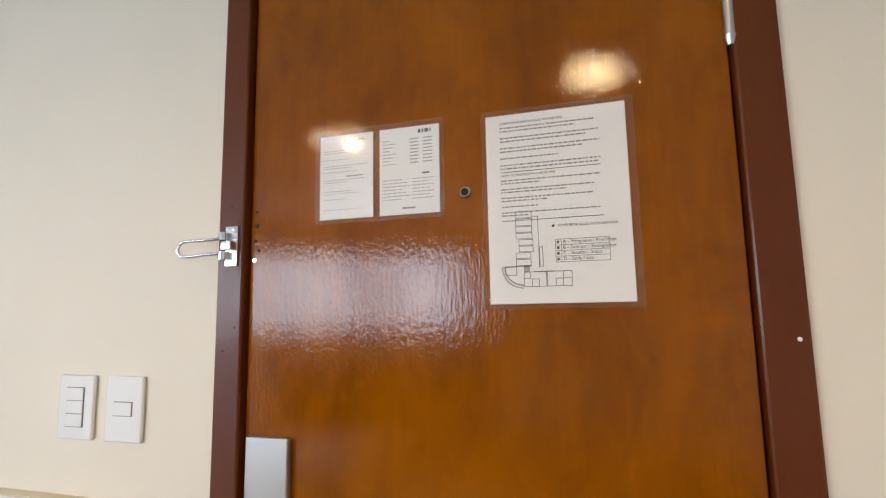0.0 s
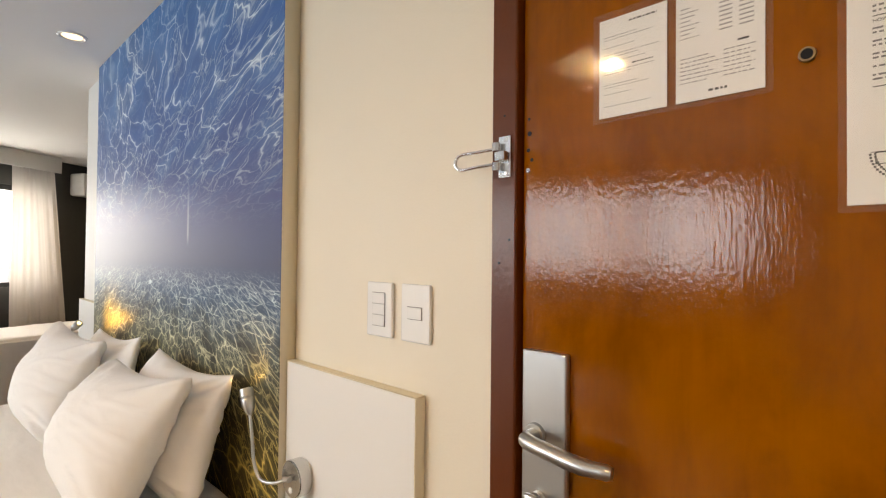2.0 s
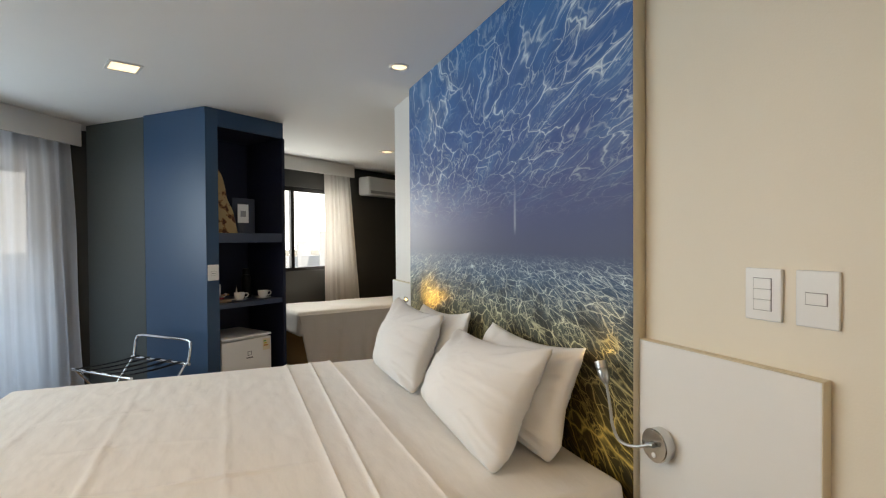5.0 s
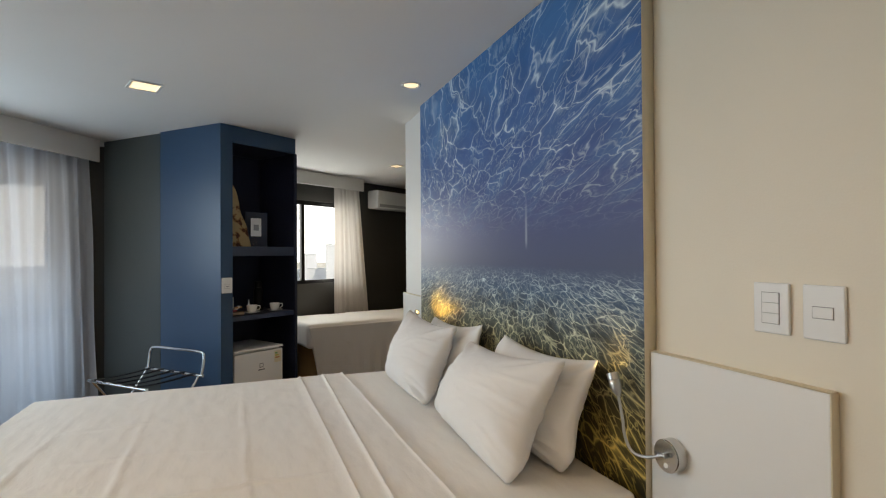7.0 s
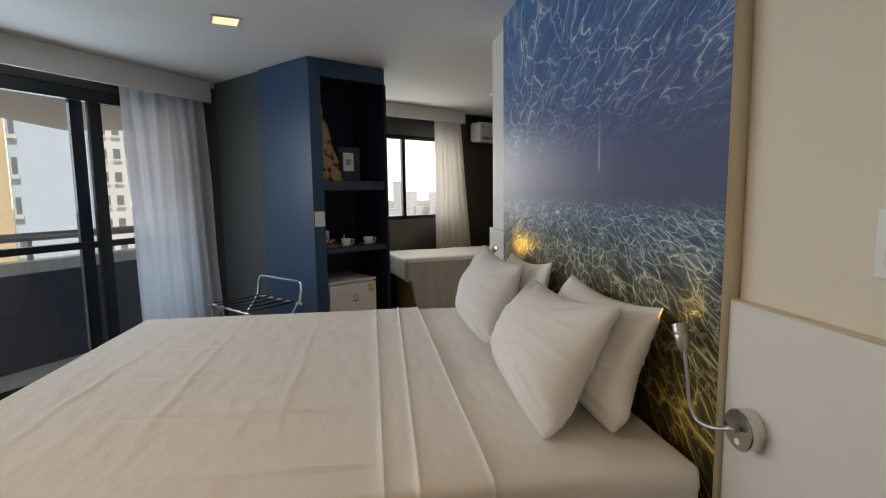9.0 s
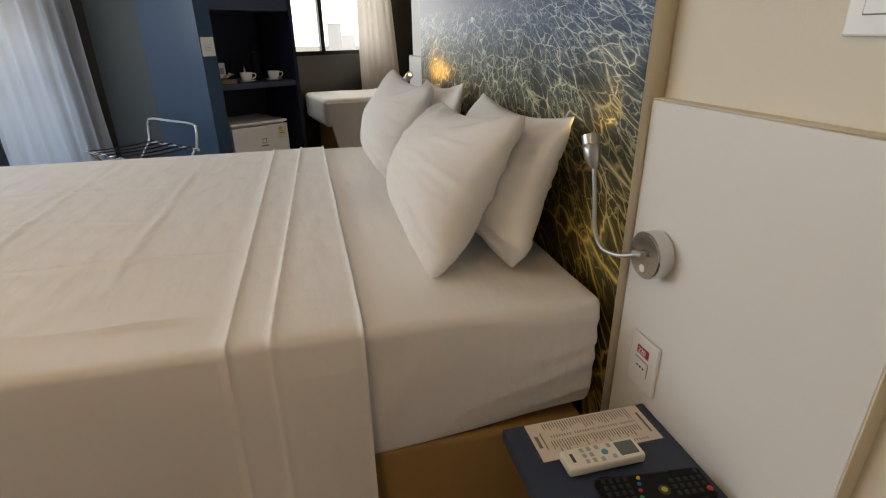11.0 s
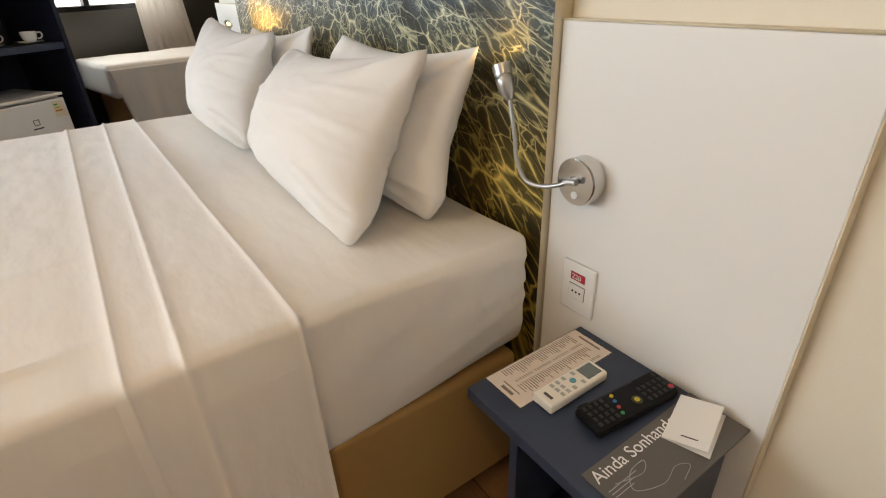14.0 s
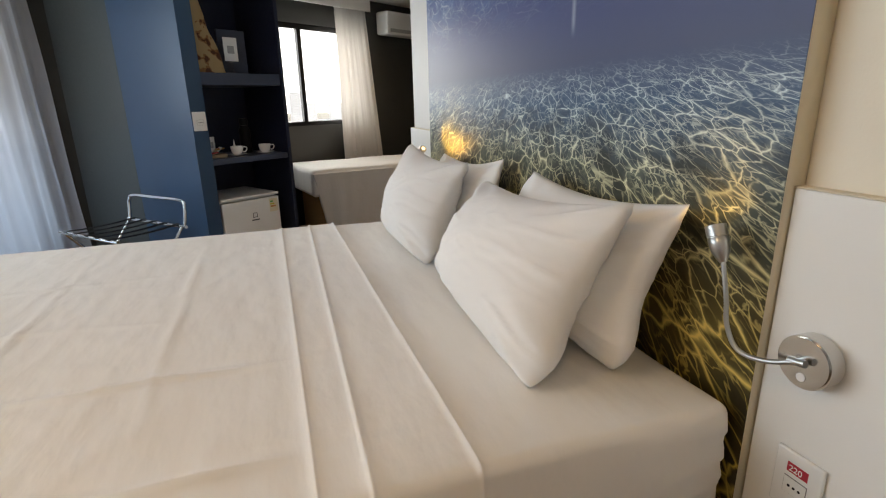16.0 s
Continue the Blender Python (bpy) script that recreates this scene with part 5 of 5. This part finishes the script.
for nm, c, bx, by, r in (("yellow_button", (0.75, 0.55, 0.02), -0.019, -0.022, 0.0033), ("blue_button", (0.03, 0.18, 0.45), -0.007, -0.026, 0.0033), ("red_button", (0.55, 0.05, 0.04), 0.006, -0.030, 0.0033), ("green_button", (0.03, 0.35, 0.10), 0.019, -0.034, 0.0033),
                         ("centre_ring", (0.06, 0.05, 0.02), 0.010, 0.010, 0.0095), ("centre_button", (0.60, 0.48, 0.04), 0.010, 0.010, 0.005), ("power_button", (0.60, 0.04, 0.05), 0.018, 0.086, 0.0052)):
    bm = bmesh.new()
    cyl(bm, (bx, by, 0.0212), (bx, by, 0.0226 if nm == "centre_ring" else 0.0234), r, seg=16)
    part(nm, bm, mat(nm + "_rubber", c, 0.4), tv)

bk = thing("grey_brochure", local(-0.889, 0.590, NZ, 0), "dark grey brochure with white title on the nightstand", "brochure")
part("cover", boxes((-0.054, -0.147, 0.0003, 0.054, 0.142, 0.0035), bevel=0.0006), grey_book, bk)
text_mesh("Ainda Sonhando", 0.031, paper, bk, Matrix.Translation((-0.026, -0.140, 0.0037)) @ Matrix.Rotation(radians(90), 4, "Z"), label="white serif title")
bm = bmesh.new()
tube(bm, smooth_path([(-0.012, -0.12, 0.0042), (0.0, -0.07, 0.0042), (-0.014, -0.05, 0.0042), (-0.012, -0.085, 0.0042), (0.012, -0.105, 0.0042), (0.030, -0.06, 0.0042), (0.022, -0.02, 0.0042), (0.034, 0.0, 0.0042), (0.044, -0.03, 0.0042)], 10), 0.0007, 5)
part("scribble", bm, faint_ink, bk, "pale looping pen line")
for k in range(3):
    part("small_print", boxes((-0.010 + 0.006 * k, -0.138, 0.0036, -0.0085 + 0.006 * k, -0.075 - 0.01 * k, 0.0039)), faint_ink, bk, smooth=None)

leaf = thing("folded_leaflet", local(-0.897, 0.664, NZ + 0.0038, 17), "white folded paper leaflet lying on the grey brochure", "leaflet")
bm = bmesh.new()
box(bm, -0.034, -0.055, 0.0, 0.040, 0.055, 0.0008)
part("lower_leaf", bm, paper, leaf, smooth=None)
lift = Matrix.Translation((-0.034, 0, 0.0011)) @ Matrix.Rotation(radians(-9), 4, "Y") @ Matrix.Rotation(radians(3), 4, "X")
part("upper_leaf", box(bmesh.new(), 0.0005, -0.055, 0.003, 0.070, 0.055, 0.0036, m=lift), paper, leaf, smooth=None)
part("logo_bar", box(bmesh.new(), 0.026, -0.040, 0.0037, 0.052, -0.0375, 0.0039, m=lift), grey_ink, leaf, smooth=None)

# ---- cabinet contents ----
CM = frame_of(TA, TB - TA)


def cab_pose(x, y, z, yaw=0):
    return CM @ Matrix.Translation((x, y, z)) @ Matrix.Rotation(radians(yaw), 4, "Z")


fr = thing("mini_fridge", cab_pose(0, 0, 0), "small white mini fridge standing in the blue cabinet", "fridge")
part("body", boxes((0.118, 0.052, FLOOR + 0.061, 0.560, 0.47, 0.612), bevel=0.006), plastic, fr)
part("door", boxes((0.118, 0.006, FLOOR + 0.075, 0.560, 0.048, 0.600), bevel=0.006), plastic, fr, "white fridge door")
part("top", boxes((0.116, 0.004, 0.6125, 0.562, 0.47, 0.630), bevel=0.005), plastic, fr)
part("energy_label", boxes((0.478, 0.0045, 0.49, 0.545, 0.0055, 0.585)), mat("label_cream", (0.75, 0.68, 0.50), 0.5), fr, "cream energy label", smooth=None)
for k, c in enumerate(((0.10, 0.40, 0.10), (0.60, 0.50, 0.04), (0.55, 0.22, 0.03))):
    part("label_bar", boxes((0.485, 0.0036, 0.560 - 0.018 * k, 0.508 + 0.01 * k, 0.0044, 0.570 - 0.018 * k)), mat("label_%s" % ("green", "yellow", "orange")[k], c, 0.5), fr, smooth=None)
bm = bmesh.new()
for a in outline(0.338, 0.470, 0.372, 0.504, 0.004):
    box(bm, a[0], 0.0045, a[1], a[2], 0.0055, a[3])
box(bm, 0.325, 0.0045, 0.448, 0.385, 0.0055, 0.456)
part("logo", bm, grey_ink, fr, smooth=None)


def lathe(prof, seg=28):
    bm = bmesh.new()
    rings = [[bm.verts.new((r * math.cos(k * math.tau / seg), r * math.sin(k * math.tau / seg), z)) for k in range(seg)] for r, z in prof]
    for a, b_ in zip(rings, rings[1:]):
        for k in range(seg):
            bm.faces.new((a[k], a[(k + 1) % seg], b_[(k + 1) % seg], b_[k]))
    bm.faces.new(rings[0][::-1])
    bm.faces.new(rings[-1])
    return bm


china = mat("white_china", (0.82, 0.81, 0.79), 0.15, var=0.02)
SH = 0.906
for cx, yaw in ((0.345, -25), (0.565, -25)):
    sc = solo("saucer", lathe(((0.030, 0.0), (0.045, 0.004), (0.066, 0.012), (0.066, 0.014), (0.04, 0.008), (0.005, 0.007))), china, "white china saucer on the blue shelf", "saucer", "saucers", m=cab_pose(cx, 0.12, SH))
    cup = thing("coffee_cup", cab_pose(cx, 0.12, SH + 0.0085, yaw), "white china coffee cup on its saucer", "cup", "coffee cups")
    part("bowl", lathe(((0.022, 0.0), (0.028, 0.004), (0.038, 0.020), (0.042, 0.045), (0.043, 0.058), (0.0405, 0.058), (0.036, 0.020), (0.02, 0.006), (0.004, 0.005))), china, cup)
    bm = bmesh.new()
    tube(bm, smooth_path([(0.040, 0, 0.050), (0.060, 0, 0.050), (0.066, 0, 0.036), (0.056, 0, 0.020), (0.039, 0, 0.016)], 6), 0.0042, 8)
    part("handle", bm, china, cup, smooth=60)
fl = thing("thermos_flask", cab_pose(0.505, 0.27, SH), "tall black thermos flask on the blue shelf", "thermos")
part("body", lathe(((0.036, 0.0), (0.040, 0.006), (0.040, 0.17), (0.030, 0.19), (0.028, 0.20), (0.004, 0.201))), black_plastic, fl)
part("cap", lathe(((0.030, 0.2015), (0.031, 0.235), (0.027, 0.25), (0.004, 0.252))), black_plastic, fl)
tray = thing("snack_basket", cab_pose(0.195, 0.12, SH), "small tray of wrapped snacks on the blue shelf", "basket")
part("tray", boxes((-0.055, -0.04, 0.0, 0.055, 0.04, 0.025), bevel=0.003), mat("wicker", (0.30, 0.20, 0.11), 0.7), tray)
rng = random.Random(9)
for k, c in enumerate(((0.45, 0.03, 0.03), (0.60, 0.45, 0.30), (0.50, 0.06, 0.05), (0.70, 0.66, 0.60), (0.55, 0.30, 0.08))):
    bm = bmesh.new()
    box(bm, -0.028, -0.016, 0, 0.028, 0.016, 0.010, bevel=0.003, m=Matrix.Translation((-0.02 + 0.012 * k, rng.uniform(-0.012, 0.012), 0.028 + 0.006 * k)) @ Matrix.Rotation(rng.uniform(-0.8, 0.8), 4, "Y") @ Matrix.Rotation(rng.uniform(-0.5, 0.5), 4, "Z"))
    part("packet", bm, mat("wrapper_" + "abcde"[k], c, 0.35), tray)
sg = thing("table_sign", cab_pose(0.205, 0.22, SH), "small white folded sign card on the blue shelf", "sign")
part("card", boxes((-0.035, -0.002, 0.0, 0.035, 0.002, 0.135)), paper, sg)
part("print_bar", boxes((-0.022, -0.0026, 0.06, 0.022, -0.0021, 0.10)), faint_ink, sg)
nk = thing("paper_napkin", cab_pose(0.40, 0.25, SH), "folded white paper napkin standing on the shelf", "napkin")
bm = bmesh.new()
vs = [bm.verts.new(v) for v in ((-0.02, 0, 0), (0.02, 0, 0), (0.004, 0.006, 0.11), (0, 0.02, 0))]
for f_ in ((0, 1, 2), (1, 3, 2), (3, 0, 2), (0, 3, 1)):
    bm.faces.new([vs[i] for i in f_])
part("fold", bm, paper, nk)

SU = 1.456
hold = thing("sign_holder", cab_pose(0.485, 0.25, SU), "grey folder with a white printed card on the shelf", "sign")
part("folder", boxes((-0.11, 0.0, 0.0, 0.10, 0.012, 0.30), bevel=0.002), mat("grey_blue_card", (0.05, 0.06, 0.09), 0.5), hold)
part("card", boxes((-0.095, -0.05, 0.09, 0.005, -0.047, 0.245)), paper, hold, "white printed card")
part("print_square", boxes((-0.070, -0.0508, 0.140, -0.020, -0.0501, 0.190)), faint_ink, hold, smooth=None)
part("stand", boxes((-0.055, -0.046, 0.0, -0.035, -0.002, 0.12)), film_clear, hold)


def bag_material():
    m, nt, b = tree_of("cream_brown_print_cloth")
    tc = nt.nodes.new("ShaderNodeTexCoord")
    n = nt.nodes.new("ShaderNodeTexNoise")
    n.inputs["Scale"].default_value, n.inputs["Detail"].default_value = 13.0, 2.0
    nt.links.new(tc.outputs["Object"], n.inputs["Vector"])
    r = nt.nodes.new("ShaderNodeValToRGB")
    r.color_ramp.interpolation = "CONSTANT"
    e = r.color_ramp.elements
    e[0].position, e[0].color = 0.0, (0.10, 0.035, 0.012, 1)
    e[1].position, e[1].color = 0.43, (0.28, 0.14, 0.05, 1)
    # cream toned down to carry the shade on the cabinet shelf
    k = e.new(0.48)
    k.color = (0.44, 0.31, 0.15, 1)
    nt.links.new(n.outputs[0], r.inputs[0])
    nt.links.new(r.outputs[0], b.inputs["Base Color"])
    b.inputs["Roughness"].default_value = 0.85
    return m


bag = thing("cloth_bag", cab_pose(0.235, 0.20, SU), "cream and brown patterned cloth bag slumped on the shelf", "bag")
bm = bmesh.new()
seg, rings = 28, []
for j in range(17):
    v = j / 16
    rx, ry = 0.125 * (1 - v) ** 0.7 + 0.025, 0.085 * (1 - v) ** 0.8 + 0.016
    ring = []
    for k in range(seg):
        a = k * math.tau / seg
        w = 1 + 0.16 * noise.noise(Vector((math.cos(a) * 1.6, math.sin(a) * 1.6, v * 4)))
        ring.append(bm.verts.new((rx * w * math.cos(a) - 0.055 * v + 0.01 * math.sin(v * 9), ry * w * math.sin(a), 0.002 + 0.52 * v)))
    rings.append(ring)
for a, b_ in zip(rings, rings[1:]):
    for k in range(seg):
        bm.faces.new((a[k], a[(k + 1) % seg], b_[(k + 1) % seg], b_[k]))
bm.faces.new(rings[0][::-1])
bm.faces.new(rings[-1])
bag_cloth = bag_material()
part("sack", bm, bag_cloth, bag, smooth=80)
bm = bmesh.new()
tube(bm, smooth_path([(-0.075, 0, 0.51), (-0.085, 0.0, 0.60), (-0.06, 0.0, 0.645), (-0.035, 0, 0.60), (-0.035, 0, 0.51)], 6), 0.009, 8)
part("strap", bm, bag_cloth, bag, smooth=60)

# ---- luggage rack ----
RM = Matrix.Translation((-4.325, -1.07, 0)) @ Matrix.Rotation(radians(43), 4, "Z")
rk = thing("luggage_rack", RM, "folding chrome luggage rack with black webbing straps", "luggage rack")
RZ, RL, RD = 0.50, 0.322, 0.215
for y in (-RD, RD):
    bm = bmesh.new()
    cyl(bm, (-RL, y, RZ), (RL, y, RZ), 0.011, seg=14)
    part("top_bar", bm, chrome, rk)
bm = bmesh.new()
tube(bm, smooth_path([(-RL + 0.02, RD + 0.001, RZ), (-RL + 0.015, RD + 0.012, RZ + 0.06), (-RL + 0.018, RD + 0.022, RZ + 0.13), (-RL + 0.06, RD + 0.03, RZ + 0.165), (0, RD + 0.03, RZ + 0.168), (RL - 0.06, RD + 0.03, RZ + 0.165), (RL - 0.018, RD + 0.022, RZ + 0.13), (RL - 0.015, RD + 0.012, RZ + 0.06), (RL - 0.02, RD + 0.001, RZ)], 6), 0.011, 12)
part("back_hoop", bm, chrome, rk, smooth=60)
for x in (-RL + 0.03, RL - 0.03):
    for sgn in (1, -1):
        bm = bmesh.new()
        xx = x + (0.012 if sgn > 0 else -0.012)
        cyl(bm, (xx, -RD * sgn, RZ), (xx, RD * sgn, FLOOR), 0.010, seg=12)
        part("leg", bm, chrome, rk)
for y in (-RD, RD):
    bm = bmesh.new()
    cyl(bm, (-RL + 0.03, y * 0.75, FLOOR + 0.07), (RL - 0.03, y * 0.75, FLOOR + 0.07), 0.008, seg=12)
    part("stretcher", bm, chrome, rk)
for k in range(5):
    x = -RL + 0.07 + 0.12 * k
    bm = bmesh.new()
    g = []
    for i in range(13):
        v = -1 + 2 * i / 12
        zz = RZ + 0.0115 - 0.012 * (1 - v * v)
        g.append([bm.verts.new((x + q, v * (RD + 0.012), zz)) for q in (-0.025, 0.025)])
    for a, b_ in zip(g, g[1:]):
        bm.faces.new((a[0], b_[0], b_[1], a[1]))
    bmesh.ops.solidify(bm, geom=bm.faces[:], thickness=0.002)
    part("strap", bm, black_strap, rk, "black webbing strap")

# ---- ceiling lights ----
warm_glow = glow("warm_diffuser", (1.0, 0.74, 0.40), 1.9)


def ceiling_spot(x, y, square, size, yaw=0):
    t = thing("ceiling_light", Matrix.Translation((x, y, CEIL)) @ Matrix.Rotation(radians(yaw), 4, "Z"), "recessed square white ceiling light, lit" if square else "recessed round white ceiling spot light, lit", "ceiling light", "ceiling lights")
    if square:
        h = size / 2
        bm = boxes((-h, -h, -0.008, h, -h + 0.014, -0.0005), (-h, h - 0.014, -0.008, h, h, -0.0005), (-h, -h + 0.0141, -0.008, -h + 0.014, h - 0.0141, -0.0005), (h - 0.014, -h + 0.0141, -0.008, h, h - 0.0141, -0.0005))
        part("frame", bm, plastic, t)
        part("diffuser", boxes((-h + 0.0145, -h + 0.0145, -0.005, h - 0.0145, h - 0.0145, -0.001)), warm_glow, t, "glowing warm diffuser", smooth=None)
    else:
        bm = bmesh.new()
        seg, rr = 36, ((size / 2, -0.0005), (size / 2, -0.006), (size / 2 - 0.008, -0.009), (size / 2 - 0.018, -0.004))
        rings = [[bm.verts.new((r * math.cos(k * math.tau / seg), r * math.sin(k * math.tau / seg), z)) for k in range(seg)] for r, z in rr]
        for a, b_ in zip(rings, rings[1:]):
            for k in range(seg):
                bm.faces.new((a[k], a[(k + 1) % seg], b_[(k + 1) % seg], b_[k]))
        part("ring", bm, plastic, t)
        bm = bmesh.new()
        cyl(bm, (0, 0, -0.001), (0, 0, -0.004), size / 2 - 0.018, seg=30)
        part("diffuser", bm, warm_glow, t, "glowing warm lamp")


ceiling_spot(-3.0, 0.527, False, 0.12)
ceiling_spot(0.055, -0.5, False, 0.12)
ceiling_spot(-5.7, 1.21, True, 0.13, 32)
ceiling_spot(-3.563, -0.956, True, 0.17, 20)
ceiling_spot(-1.27, -1.0, True, 0.17, 20)

# ---- outside ----
solo("ground", boxes((-3000, -3000, -31, 3000, 3000, -30)), mat("far_ground", (0.30, 0.30, 0.27), 0.9, var=0.3, scale=0.02), "hazy far city ground", "ground", kind="structure")
glass_dark = mat("dark_window_glass", (0.22, 0.25, 0.28), 0.3)


def building(yaw, dist, width, depth, top, color, turn, cols, storey, wname, label, win_w=0.9, unit=False):
    """A block of flats seen from the balcony, its front towards the room."""
    a = radians(yaw)
    pos = Vector((-math.sin(a) * dist, math.cos(a) * dist, 0))
    t = thing("apartment_building", Matrix.Translation(pos) @ Matrix.Rotation(a + radians(turn), 4, "Z"), label, "building", "city buildings")
    paint = mat("facade_" + wname, color, 0.8, var=0.06, scale=0.4)
    part("wall", boxes((-width / 2, 0, -30, width / 2, depth, top)), paint, t)
    part("roof", boxes((-width / 2 - 0.2, -0.2, top + 0.01, width / 2 + 0.2, depth + 0.2, top + 0.5)), paint, t)
    if cols:
        wm = mesh_of("window", boxes((-win_w / 2, -0.06, 0, win_w / 2, -0.002, 1.3)), glass_dark)
        sm = mesh_of("sill", boxes((-win_w / 2 - 0.1, -0.3, -0.35, win_w / 2 + 0.1, -0.002, -0.02)), white_paint)
        z = -9.0
        while z < min(top - 2, 26):
            for c in cols:
                for nm, me in (("window", wm), ("sill", sm)):
                    ob = new(nm, me)
                    ob.parent = t
                    ob.location = (c * width / 2, 0, z)
            z += storey
    return t


building(126.0, 50, 5.6, 12, 45, (0.80, 0.66, 0.42), 8, (), 3.0, "ochre", "tall ochre apartment block in sunlight")
building(120.0, 51, 5.0, 12, 45, (0.66, 0.80, 0.95), -4, (-0.86,), 3.05, "pale_blue", "tall pale blue apartment block with small windows", 0.35)
building(115.4, 82, 3.6, 14, 42, (0.86, 0.86, 0.85), 0, (-0.5, 0.35), 3.1, "white", "tall white apartment block with dark windows", 0.8)
building(112.2, 84, 5.6, 14, 42, (0.70, 0.68, 0.87), 0, (), 3.1, "lilac", "tall lilac apartment block in sunlight")
rng = random.Random(3)
for k in range(22):
    yaw = 78 + 1.15 * k + rng.uniform(-0.4, 0.4)
    c = rng.choice(((0.85, 0.85, 0.85), (0.80, 0.83, 0.86), (0.80, 0.62, 0.54), (0.62, 0.76, 0.68)))
    building(yaw, rng.uniform(420, 640), rng.uniform(10, 20), 15, rng.choice((-22, -20, -17, -14, -10, 2, 12)) + rng.uniform(-2, 2), c, rng.uniform(-15, 15), (), 3.2, "far_%d" % (rng.randrange(3)), "pale distant apartment block in haze")

bm = bmesh.new()
prev = None
for k in range(25):
    a = radians(60 + 5 * k)
    lo, hi = bm.verts.new((-math.sin(a) * 2200, math.cos(a) * 2200, -120)), bm.verts.new((-math.sin(a) * 2200, math.cos(a) * 2200, 1500))
    if prev:
        bm.faces.new((prev[0], lo, hi, prev[1]))
    prev = (lo, hi)
solo("backdrop", bm, glow("bright_haze", (0.93, 0.97, 1.0), 1.9), "bright hazy pale sky beyond the city", "sky", kind="structure")

small_disc("paint_chip", 0.2515, 1.378, 0.003, paper, "small chipped spot on the dark door frame", 0.752, 0.0008, "chip")
